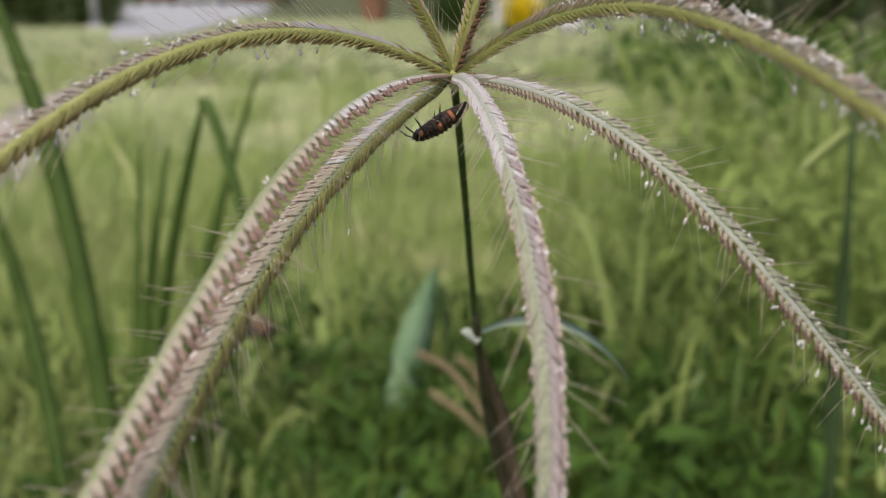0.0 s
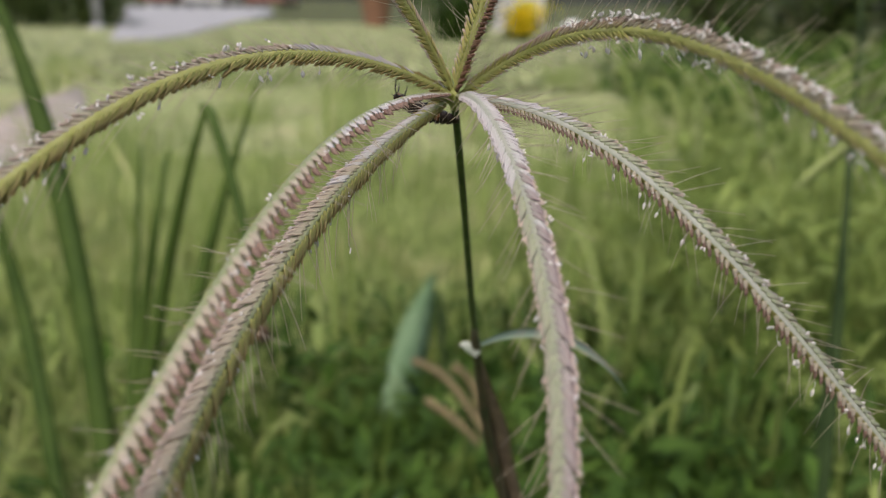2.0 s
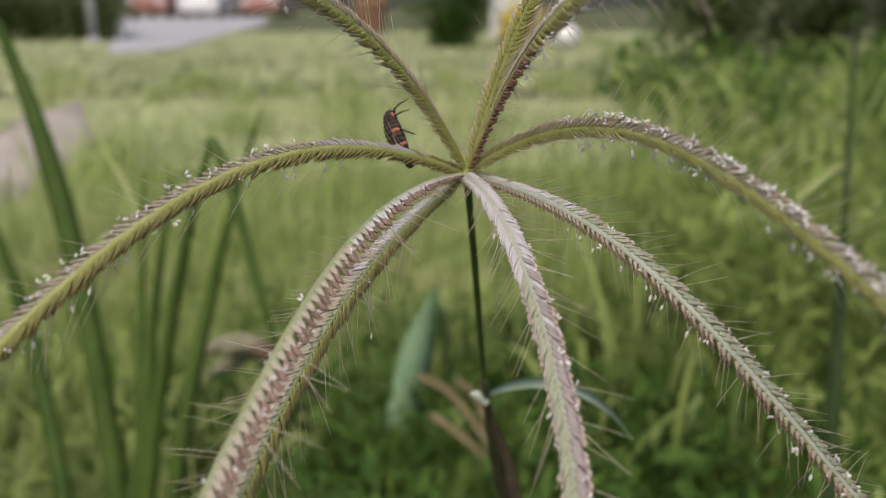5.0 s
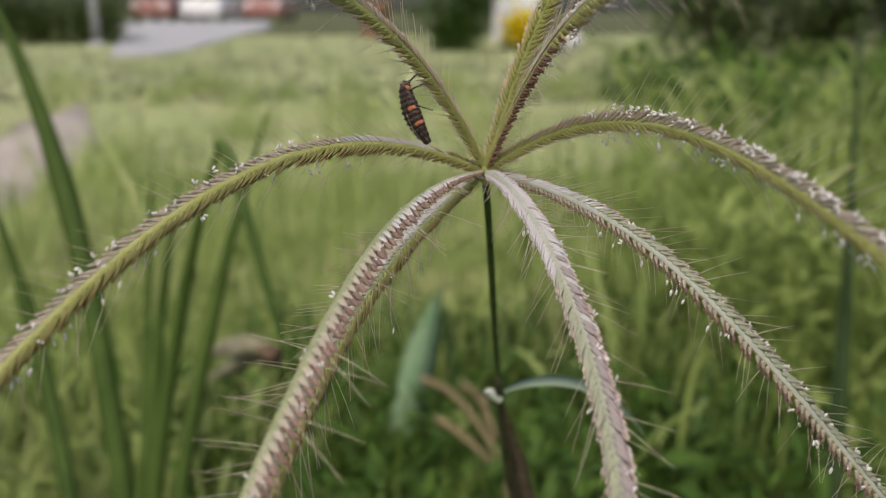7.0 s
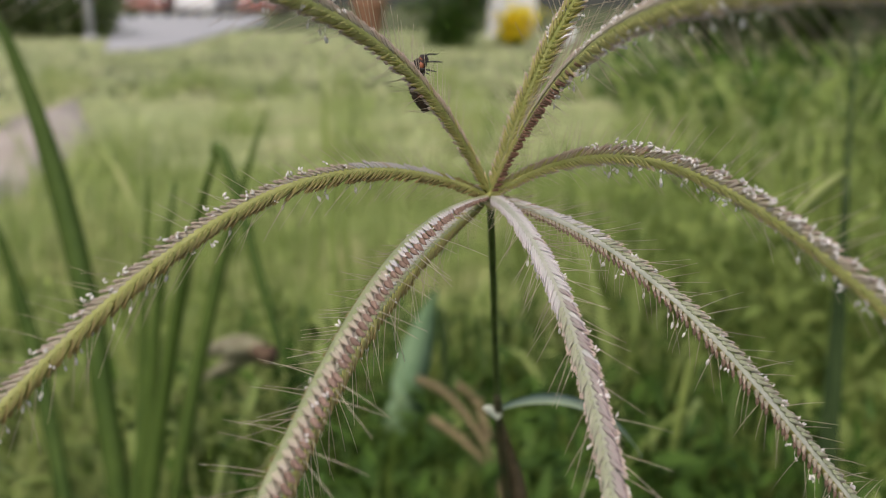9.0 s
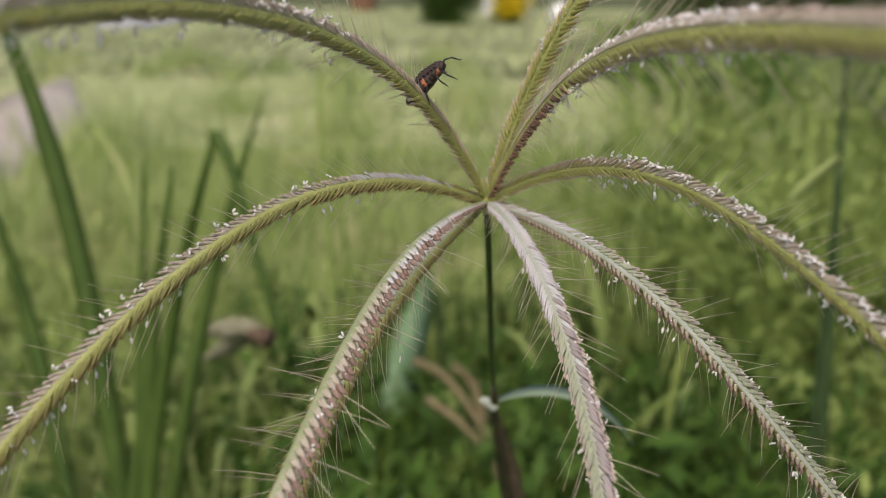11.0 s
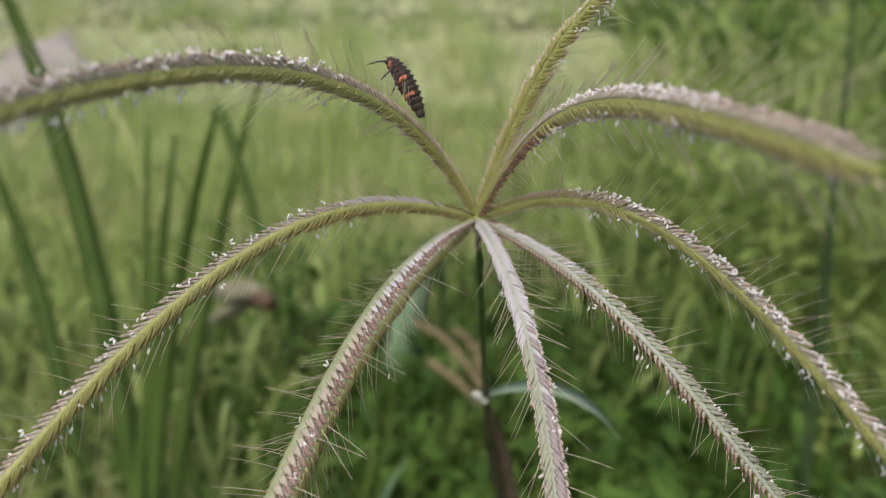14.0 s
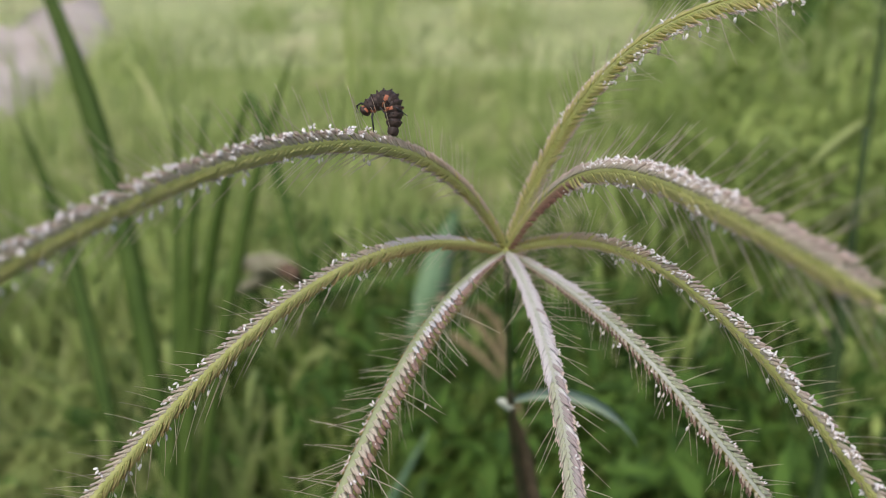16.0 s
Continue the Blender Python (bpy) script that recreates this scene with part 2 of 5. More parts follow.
def sweep(points, radii, sides=8, flat=1.0, up=(0, 0, 1), twist=0.0):
    """Verts and faces of a closed tube along points; flat squeezes it along its own up."""
    p = np.asarray(points, float)
    r = np.broadcast_to(radii, (len(p),))
    t = tangents(p)
    n = unit(np.array(up, float) - (t @ np.array(up, float))[:, None] * t)
    s = np.cross(t, n)
    c, k = math.cos(twist), math.sin(twist)
    n, s = c * n + k * s, c * s - k * n
    a = np.arange(sides) / sides * 2 * math.pi
    ring = np.cos(a)[None, :, None] * s[:, None] + flat * np.sin(a)[None, :, None] * n[:, None]
    v = (p[:, None] + ring * r[:, None, None]).reshape(-1, 3)
    f = []
    for i in range(len(p) - 1):
        for j in range(sides):
            k2 = (j + 1) % sides
            f.append((i * sides + j, i * sides + k2, (i + 1) * sides + k2, (i + 1) * sides + j))
    f.append(tuple(range(sides))[::-1])
    f.append(tuple((len(p) - 1) * sides + j for j in range(sides)))
    return v, f


def ribbon(points, width, up=(0, 0, 1), fold=0.25, thick=0.03, taper=0.3, base=0.5):
    """A leaf blade with a folded midrib and thickness; verts and faces."""
    p = np.asarray(points, float)
    t = tangents(p)
    n = unit(np.array(up, float) - (t @ np.array(up, float))[:, None] * t)
    s = np.cross(t, n)
    u = np.linspace(0, 1, len(p))
    w = width / 2 * np.minimum(1, base + (1 - base) * u / 0.25) * np.minimum(1, np.maximum(0.02, ((1 - u) / taper)) ** 0.7)
    w = w[:, None]
    rows = [p + s * w, p - n * w * fold, p - s * w, p - n * w * fold - n * np.maximum(w * thick * 2, width * 0.02)]
    v = np.stack(rows, 1).reshape(-1, 3)
    f = []
    for i in range(len(p) - 1):
        for j in range(4):
            k2 = (j + 1) % 4
            f.append((i * 4 + j, i * 4 + k2, (i + 1) * 4 + k2, (i + 1) * 4 + j))
    f.append((0, 1, 2, 3))
    f.append(tuple((len(p) - 1) * 4 + j for j in (3, 2, 1, 0)))
    return v, f


def ovoid(length, width, depth, y0=0.0, z0=0.0, rings=5, sides=6, point=0.6):
    """A pointed seed shape along y."""
    v, f, al = [], [], []
    for i in range(rings + 1):
        u = i / rings
        r = math.sin(math.pi * min(1, 0.08 + u * 0.92)) ** point * (1 - 0.25 * u)
        r = max(r, 0.03)
        for j in range(sides):
            a = 2 * math.pi * j / sides
            v.append((math.cos(a) * r * width / 2, y0 + u * length, z0 + math.sin(a) * r * depth / 2))
            al.append(u)
    for i in range(rings):
        for j in range(sides):
            k = (j + 1) % sides
            f.append((i * sides + j, (i + 1) * sides + j, (i + 1) * sides + k, i * sides + k))
    f.append(tuple(range(sides)))
    f.append(tuple(rings * sides + j for j in range(sides))[::-1])
    return np.array(v), f, al


class Mesh:
    """Gathers pieces of one mesh."""

    def __init__(self):
        self.v, self.f, self.m, self.a, self.n = [], [], [], [], 0

    def add(self, v, f, m=0, along=None):
        v = np.asarray(v, float)
        self.v.append(v)
        self.f += [tuple(i + self.n for i in face) for face in f]
        self.m += [m] * len(f) if np.isscalar(m) else list(m)
        self.a += list(along) if along is not None else [0.0] * len(v)
        self.n += len(v)
        return self

    def done(self, name, mats, smooth=True):
        return mesh_from(name, np.concatenate(self.v), self.f, mats, self.m, self.a, smooth)


# ---- the ground ----
def build_ground():
    xs = np.r_[-600, -120, -40, -15, np.linspace(-7, 7, 57), 15, 40, 120, 600]
    ys = np.r_[-600, -60, -8, np.linspace(-2, 13, 61), 20, 40, 120, 900]
    v = [(x, y, 0.02 * noise.noise(Vector((x * 0.8, y * 0.8, 0))) if abs(x) < 8 and -3 < y < 8 else 0.0) for y in ys for x in xs]
    n = len(xs)
    f = [(j * n + i, j * n + i + 1, (j + 1) * n + i + 1, (j + 1) * n + i) for j in range(len(ys) - 1) for i in range(n - 1)]
    g = new("ground", mesh_from("ground", v, f, [M_SOIL]))
    tagged(g, "green weedy ground of soil and short grass", "ground", kind="structure")


def slab(name, outline, z0, z1, mat, label, category):
    n = len(outline)
    v = [(x, y, z0) for x, y in outline] + [(x, y, z1) for x, y in outline]
    f = [tuple(range(n, 2 * n)), tuple(range(n))[::-1]] + [(i, (i + 1) % n, n + (i + 1) % n, n + i) for i in range(n)]
    ob = new(name, mesh_from(name, v, f, [mat], smooth=False))
    return tagged(ob, label, category, kind="structure")


build_ground()


EARTH = [(-1.63, 3.98), (-1.1, 2.77), (-1.03, 2.38), (-0.99, 2.14), (-0.89, 1.8), (-0.84, 1.55), (-0.94, 1.28), (-1.75, 2.15), (-1.74, 2.78), (-1.46, 2.77), (-1.63, 3.52)]


def mud_patch():
    rng = np.random.default_rng(5)
    pts = np.array(EARTH + EARTH[:1])
    d = np.r_[0, np.cumsum(np.linalg.norm(np.diff(pts, axis=0), axis=1))]
    s = np.linspace(0, d[-1], 91)[:-1]
    edge = np.stack([np.interp(s, d, pts[:, 0]), np.interp(s, d, pts[:, 1])], 1)
    mid = edge.mean(0)
    k = len(edge)
    v, f = [(*mid, 0.05)], []
    for ring, h in ((0.3, 0.05), (0.6, 0.045), (0.85, 0.03), (1.0, -0.03)):
        for i in range(k):
            w = 1 + (0.05 * rng.normal() if ring > 0.8 else 0)
            q = mid + (edge[i] - mid) * ring * w
            v.append((q[0], q[1], h + 0.008 * rng.normal()))
    for i in range(k):
        f.append((0, 1 + i, 1 + (i + 1) % k))
    for r in range(3):
        for i in range(k):
            j = (i + 1) % k
            f.append((1 + r * k + i, 1 + (r + 1) * k + i, 1 + (r + 1) * k + j, 1 + r * k + j))
    tagged(new("earth_mound", mesh_from("earth_mound", v, f, [M_MUD])), "bare pinkish-grey earth patch in the lawn", "earth", kind="structure")


mud_patch()
ROAD = [(-3.15, 8.3), (-2.85, 8.6), (-2.8, 9.5), (-3.6, 15.3), (-4.8, 25.0), (-9.0, 45.0), (-16.4, 45.0), (-9.0, 25.0), (-3.4, 9.0)]
slab("road", ROAD, -0.02, 0.035, M_CONCRETE, "pale grey concrete drive leading away", "road")


def blades(name, base, height, width, lean, mat, label, category, seed):
    """Many curved grass blades in one mesh."""
    rng = np.random.default_rng(seed)
    n = len(base)
    a = rng.uniform(0, 2 * math.pi, n)
    b = rng.uniform(0, 2 * math.pi, n)
    d = np.stack([np.cos(a), np.sin(a), 0 * a], 1)
    s = np.stack([np.cos(b), np.sin(b), 0 * b], 1)
    lean = lean * rng.uniform(0.2, 1.3, n)
    h = height[:, None]
    up = np.array([0, 0, 1.0])
    p0 = base
    p1 = base + up * h * 0.55 + d * h * (lean * 0.25)[:, None]
    p2 = base + up * h * (1 - 0.25 * lean)[:, None] + d * h * lean[:, None]
    w = width[:, None] * s
    v = np.stack([p0 - w * 0.5, p0 + w * 0.5, p1 - w * 0.45, p1 + w * 0.45, p2], 1).reshape(-1, 3)
    i = np.arange(n)[:, None] * 5
    f = np.concatenate([i + [0, 1, 3], i + [0, 3, 2], i + [2, 3, 4]])
    me = bpy.data.meshes.new(name)
    me.vertices.add(len(v))
    me.vertices.foreach_set("co", v.ravel())
    me.loops.add(f.size)
    me.loops.foreach_set("vertex_index", f.ravel().astype(np.int32))
    me.polygons.add(len(f))
    me.polygons.foreach_set("loop_start", np.arange(0, f.size, 3, dtype=np.int32))
    me.materials.append(mat)
    me.update(calc_edges=True)
    return tagged(new(name, me), label, category, kind="stuff")


def in_mud(p, outline=EARTH, shrink=0.93):
    """Which points lie well within the outline."""
    e = np.array(outline)
    e = e.mean(0) + (e - e.mean(0)) * shrink
    x, y = p[:, 0], p[:, 1]
    inside = np.zeros(len(p), bool)
    for (x0, y0), (x1, y1) in zip(e, np.roll(e, -1, 0)):
        cross = (y0 > y) != (y1 > y)
        inside ^= cross & (x < (x1 - x0) * (y - y0) / (y1 - y0 + 1e-9) + x0)
    return inside


def lawn():
    rng = np.random.default_rng(11)

    def scatter(n, y0, y1, spread, hmin, hmax, w, name, seed, lean=0.6, mat=M_GRASS, label="", keep=None):
        y = np.sqrt(rng.uniform(y0 * y0, y1 * y1, n))
        x = rng.uniform(-1, 1, n) * (spread * y + 0.25)
        p = np.stack([x, y, np.full(n, -0.005)], 1)
        p = p[~in_mud(p)]
        p = p[~in_mud(p, ROAD, 0.99)]
        if keep is not None:
            p = p[keep(p)]
        patch = np.array([0.5 + 0.5 * noise.noise(Vector((q[0] * 1.6, q[1] * 1.6, 7))) for q in p])
        h = (hmin + (hmax - hmin) * patch) * rng.uniform(0.6, 1.25, len(p))
        return blades(name, p, h, w * rng.uniform(0.7, 1.4, len(p)), lean, mat, label, "grass", seed)

    ang, rad = rng.uniform(0, 2 * math.pi, 52000), 1.25 * np.sqrt(rng.uniform(0, 1, 52000))
    p = np.stack([1.15 * rad * np.cos(ang) + 0.15, rad * np.sin(ang) - 0.12, np.full(52000, -0.005)], 1)
    rim = np.array([noise.noise(Vector((math.cos(a) * 2.2, math.sin(a) * 2.2, 3))) for a in ang])
    p = p[(rad < 1.08 + 0.22 * rim + rng.normal(0, 0.06, 52000)) & ~((p[:, 0] < -0.3) & (p[:, 1] > 0.8)) & (np.hypot(p[:, 0], p[:, 1]) > 0.12)]
    patch = np.array([0.5 + 0.5 * noise.noise(Vector((q[0] * 1.6, q[1] * 1.6, 7))) for q in p])
    height, width = (0.04 + 0.13 * patch) * rng.uniform(0.6, 1.25, len(p)), 0.0035 * rng.uniform(0.7, 1.4, len(p))
    # sunny: brighter ground by the clump, its light painted as a paler grass colour
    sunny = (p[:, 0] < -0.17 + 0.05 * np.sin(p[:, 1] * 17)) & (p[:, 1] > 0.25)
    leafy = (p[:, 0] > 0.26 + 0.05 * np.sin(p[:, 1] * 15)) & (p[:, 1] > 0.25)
    for some, mat, label, seed in ((~sunny & ~leafy, M_MEADOW, "fresh green blades of meadow grass", 1), (sunny, M_LAWN_MID, "grass blades round the tall clump, sunlight put into their light green", 12), (leafy, M_TALLWEED, "yellow-green grass blades under the weeds", 13)):
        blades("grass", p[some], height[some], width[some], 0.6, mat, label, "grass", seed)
    scatter(24000, 0.55, 1.6, 0.9, 0.04, 0.12, 0.0045, "grass", 7, label="pale green grass blades at the clump's foot", mat=M_GRASS, keep=lambda p: (p[:, 0] < -0.12) & (p[:, 1] > 0.72 + 0.08 * np.sin(p[:, 0] * 13)))
    q = np.stack([rng.uniform(-7, 7, 90000), rng.uniform(-4, 9, 90000), np.full(90000, -0.005)], 1)
    q = q[(np.abs(q[:, 0]) > 0.60 * q[:, 1] + 0.2) & ~in_mud(q) & ~in_mud(q, ROAD, 1.0)]
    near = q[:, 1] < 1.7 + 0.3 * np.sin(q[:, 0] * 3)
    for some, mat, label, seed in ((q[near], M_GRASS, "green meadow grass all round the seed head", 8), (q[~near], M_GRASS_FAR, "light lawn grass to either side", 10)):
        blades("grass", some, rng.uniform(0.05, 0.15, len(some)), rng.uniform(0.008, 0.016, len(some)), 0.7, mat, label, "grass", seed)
    scatter(3600, 0.3, 1.2, 0.9, 0.07, 0.20, 0.0045, "grass", 5, lean=0.8, label="slender arching grass leaves among the weeds", mat=M_TALLWEED, keep=lambda p: (p[:, 0] > 0.27) | ((p[:, 0] < -0.24) & (p[:, 1] < 0.85)))
    scatter(52000, 0.98, 2.2, 0.95, 0.03, 0.09, 0.005, "grass", 4, lean=0.9, label="pale green lawn grass by the weeds")
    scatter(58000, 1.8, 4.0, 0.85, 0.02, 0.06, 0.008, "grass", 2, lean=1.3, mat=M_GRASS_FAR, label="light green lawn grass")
    scatter(1000, 0.8, 2.0, 0.9, 0.14, 0.30, 0.004, "grass", 9, lean=0.35, label="thin upright grass stalks in the lawn", mat=M_TALLWEED)
    tufts = np.stack([rng.uniform(-2.4, 2.4, 70), rng.uniform(1.6, 5.0, 70)], 1)
    tufts = np.repeat(tufts, 60, 0) + rng.normal(0, 0.05, (4200, 2))
    p = np.stack([tufts[:, 0], tufts[:, 1], np.full(4200, -0.005)], 1)
    p = p[~in_mud(p)]
    blades("grass_tufts", p, rng.uniform(0.08, 0.2, len(p)), rng.uniform(0.004, 0.008, len(p)), 0.7, M_GRASS, "taller green grass tufts scattered over the lawn", "grass", 6)
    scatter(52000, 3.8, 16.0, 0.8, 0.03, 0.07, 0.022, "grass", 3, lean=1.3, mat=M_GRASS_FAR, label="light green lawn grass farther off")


lawn()


def leaf_cloud(name, centers, size, mat, seed, label, category, parent=None, kind="stuff", tilt=0.6, slim=1.0):
    """Many broad pointed leaves, each folded along its midrib, in one mesh."""
    rng = np.random.default_rng(seed)
    n = len(centers)
    a = rng.uniform(0, 2 * math.pi, n)
    e = rng.normal(0.1, tilt, n)
    t = np.stack([np.cos(a) * np.cos(e), np.sin(a) * np.cos(e), np.sin(e)], 1)
    s = unit(np.cross(t, rng.normal(0, 0.35, (n, 3)) + [0, 0, 1]))
    nn = np.cross(s, t)
    L = size * rng.uniform(0.6, 1.35, n)
    L = L[:, None]
    w = L * slim * rng.uniform(0.16, 0.34, n)[:, None]
    p = centers
    v = np.stack([p, p + t * L * 0.4 + s * w + nn * w * 0.3, p + t * L * 0.45 - nn * w * 0.1, p + t * L * 0.4 - s * w + nn * w * 0.3,
                  p + t * L - nn * L * 0.15], 1).reshape(-1, 3)
    i = np.arange(n)[:, None] * 5
    f = np.concatenate([i + [0, 1, 2], i + [0, 2, 3], i + [2, 1, 4], i + [3, 2, 4]])
    me = bpy.data.meshes.new(name)
    me.vertices.add(len(v))
    me.vertices.foreach_set("co", v.ravel())
    me.loops.add(f.size)
    me.loops.foreach_set("vertex_index", f.ravel().astype(np.int32))
    me.polygons.add(len(f))
    me.polygons.foreach_set("loop_start", np.arange(0, f.size, 3, dtype=np.int32))
    me.materials.append(mat)
    me.update(calc_edges=True)
    ob = new(name, me)
    if parent:
        ob.parent = parent
        return tagged(ob, label)
    return tagged(ob, label, category, kind=kind)


def weeds():
    rng = np.random.default_rng(21)
    # low broad-leaved weeds under the seed head, thicker and taller to one side
    def bed(n, x0, x1, y0, y1, hmax, size, seed, label, mat=M_WEED, slim=0.55):
        k = n // 9
        cx, cy = rng.uniform(x0, x1, k), rng.uniform(y0, y1, k)
        hh = hmax * rng.uniform(0.35, 1.0, k)
        c = np.concatenate([np.stack([cx + rng.normal(0, 0.025, k), cy + rng.normal(0, 0.025, k), hh * rng.uniform(0.1, 1.0, k)], 1) for _ in range(9)])
        leaf_cloud("weeds", c, size, mat, seed, label, "weeds", tilt=0.75, slim=slim)
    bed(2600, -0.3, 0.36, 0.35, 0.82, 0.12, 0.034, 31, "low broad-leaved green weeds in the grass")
    # the shade at the stem's foot comes from this bed's dark leaf colour
    bed(1900, -0.08, 0.34, 0.48, 0.78, 0.11, 0.034, 35, "dark green weeds at the stem's foot, shade put into their colour")
    bed(3600, 0.31, 0.95, 0.5, 1.05, 0.13, 0.032, 36, "bright leafy grass and weeds beside the stem", M_TALLWEED, 0.4)
    bed(900, -0.25, 0.5, 0.8, 1.15, 0.10, 0.032, 39, "mid green leafy weeds in the meadow", M_BLADE, 0.5)
    bed(1900, 0.3, 1.0, 0.8, 1.4, 0.28, 0.05, 37, "upright green weeds with slender leaves", M_TALLWEED, 0.4)
    bed(1400, -0.9, -0.2, 0.6, 1.2, 0.06, 0.028, 32, "small creeping green weeds in the grass", M_TALLWEED)
    bed(3600, 0.3, 1.4, 0.9, 1.9, 0.22, 0.042, 33, "taller leafy green weeds beside the lawn", M_TALLWEED)
    bed(2400, 0.7, 3.4, 1.8, 4.5, 0.30, 0.075, 34, "tall leafy weeds along the lawn's edge", M_TALLWEED)
    # dark leaves mixed in to stand for shade among the lighter weeds
    bed(4000, 0.75, 3.4, 2.0, 4.8, 0.32, 0.075, 38, "dark green weeds along the lawn's edge, shade put into their colour")


weeds()


def arching_leaves():
    """Broad grass leaves that rise and bend over, among the weeds."""
    rng = np.random.default_rng(77)

    def bed(n, x0, x1, y0, y1, h0, h1, w0, w1, mat, label):
        g = Mesh()
        for _ in range(n):
            x, y, a = rng.uniform(x0, x1), rng.uniform(y0, y1), rng.uniform(0, 2 * math.pi)
            if -0.12 < x < 0.02 and y < 0.92:
                continue
            h, reach = rng.uniform(h0, h1), rng.uniform(0.3, 1.0)
            d = np.array([math.cos(a), math.sin(a), 0])
            foot = np.array([x, y, -0.005])
            up = np.array([0, 0, 1.0])
            line = bezier([foot, foot + up * h * 0.6 + d * h * 0.1, foot + up * h * 1.1 + d * h * reach * 0.5, foot + up * h * rng.uniform(0.5, 0.95) + d * h * reach], 9)
            g.add(*ribbon(line, rng.uniform(w0, w1), up=(-d[1] * 0.2, d[0] * 0.2, 1) if reach > 0.6 else (0.3, -1, 0.2), fold=0.3, thick=0.05, taper=0.55, base=0.6))
        tagged(new("grass_leaves", g.done("grass_leaves", [mat])), label, "grass", kind="stuff")

    bed(52, 0.16, 0.85, 0.66, 1.25, 0.10, 0.25, 0.005, 0.009, M_LEAF_LIGHT, "broad light green grass leaves arching over the weeds")
    bed(110, 0.10, 0.80, 0.58, 1.15, 0.08, 0.22, 0.005, 0.011, M_TALLWEED, "mid green arching grass leaves among the weeds")
    bed(150, -0.62, -0.12, 0.48, 0.95, 0.06, 0.14, 0.008, 0.015, M_LEAF_LIGHT, "light green leaves low in the grass by the clump")
    bed(60, -0.20, 0.30, 0.60, 1.0, 0.06, 0.15, 0.007, 0.013, M_BLADE, "short green grass leaves behind the stem")
    bed(40, -0.15, 0.35, 0.62, 1.0, 0.06, 0.13, 0.007, 0.013, M_LEAF_LIGHT, "pale green grass leaves behind the stem")
    bed(130, 0.5, 1.7, 1.2, 2.3, 0.12, 0.40, 0.008, 0.016, M_LEAF_LIGHT, "tall pale grass leaves beside the lawn")


arching_leaves()


# ---- the seed head: nine arching spikes on one leaning stem ----
SPIKES = {
    "B": [(0.0013, 0.1066, 0.4104), (-0.0182, 0.0904, 0.4223), (-0.0291, 0.0716, 0.4161), (-0.045, 0.0596, 0.3979)],
    "C1": [(0.0013, 0.1066, 0.4104), (-0.0107, 0.0839, 0.4137), (-0.0152, 0.068, 0.4054), (-0.023, 0.0491, 0.3894)],
    "C2": [(0.0013, 0.1066, 0.4104), (-0.0121, 0.0923, 0.404), (-0.0179, 0.074, 0.3959), (-0.0216, 0.0555, 0.3854)],
    "D": [(0.0013, 0.1066, 0.4104), (0.0051, 0.0856, 0.4134), (0.0102, 0.0626, 0.4003), (0.0083, 0.054, 0.3861)],
    "E": [(0.0013, 0.1066, 0.4104), (0.0161, 0.0829, 0.4117), (0.0212, 0.0726, 0.4053), (0.0398, 0.0705, 0.3835)],
    "F": [(0.0013, 0.1066, 0.4104), (0.0151, 0.0904, 0.4232), (0.0214, 0.073, 0.4219), (0.0338, 0.0523, 0.4079)],
    "G": [(0.0013, 0.1066, 0.4104), (-0.0089, 0.0959, 0.4337), (-0.0217, 0.0662, 0.4409), (-0.0363, 0.0392, 0.4352)],
    "H": [(0.0013, 0.1066, 0.4104), (0.0076, 0.1045, 0.4329), (0.0138, 0.0942, 0.4484), (0.0276, 0.0762, 0.451)],
    "I": [(0.0013, 0.1066, 0.4104), (0.0088, 0.093, 0.4322), (0.0102, 0.066, 0.4372), (0.0203, 0.036, 0.436)],
}
# turn of each spike about its own line, degrees, and how far it is in flower
ROLL = {"B": (-55, 0.36), "C1": (10, 0.25), "C2": (-52, 0.25), "D": (30, 0.25), "E": (48, 0.32), "F": (84, 1.0), "G": (-82, 0.9), "H": (15, 0.7), "I": (78, 0.9)}
# colour of the upper and of the under flank
SIZE = {"C1": 1.04, "C2": 1.05, "D": 0.95, "E": 0.87}
# upper flanks lit and under flanks shaded by colour, over their own pink and green
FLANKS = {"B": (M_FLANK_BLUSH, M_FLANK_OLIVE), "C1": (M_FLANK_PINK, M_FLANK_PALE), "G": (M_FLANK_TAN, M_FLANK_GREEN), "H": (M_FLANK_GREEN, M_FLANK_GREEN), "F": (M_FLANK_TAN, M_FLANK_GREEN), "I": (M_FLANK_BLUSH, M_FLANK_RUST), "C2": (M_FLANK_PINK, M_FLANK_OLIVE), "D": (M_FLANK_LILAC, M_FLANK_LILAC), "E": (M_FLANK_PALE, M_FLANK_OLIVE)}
SWAY = {
    "C1": [(0.0, 0.5, 0.24, -0.04), (3.5, -0.71, 0.52, -0.16), (7.0, -1.06, -1.09, 0.96), (12.5, 0.34, -0.12, -0.39), (16.0, 0.86, 0.35, -0.23)],
    "D": [(0.0, 1.45, -1.49, -1.47), (3.5, -0.67, 0.19, -0.12), (7.0, 0.26, -1.3, 1.82), (12.5, 0.95, -0.9, 0.4), (16.0, 0.15, 0.33, -0.9)],
    "F": [(0.0, -0.07, 0.54, 1.14), (3.5, 0.28, -0.11, -1.11), (7.0, -0.64, -0.61, -0.68), (12.5, -0.05, -0.12, 0.44), (16.0, 0.58, 0.45, 0.61)],
}
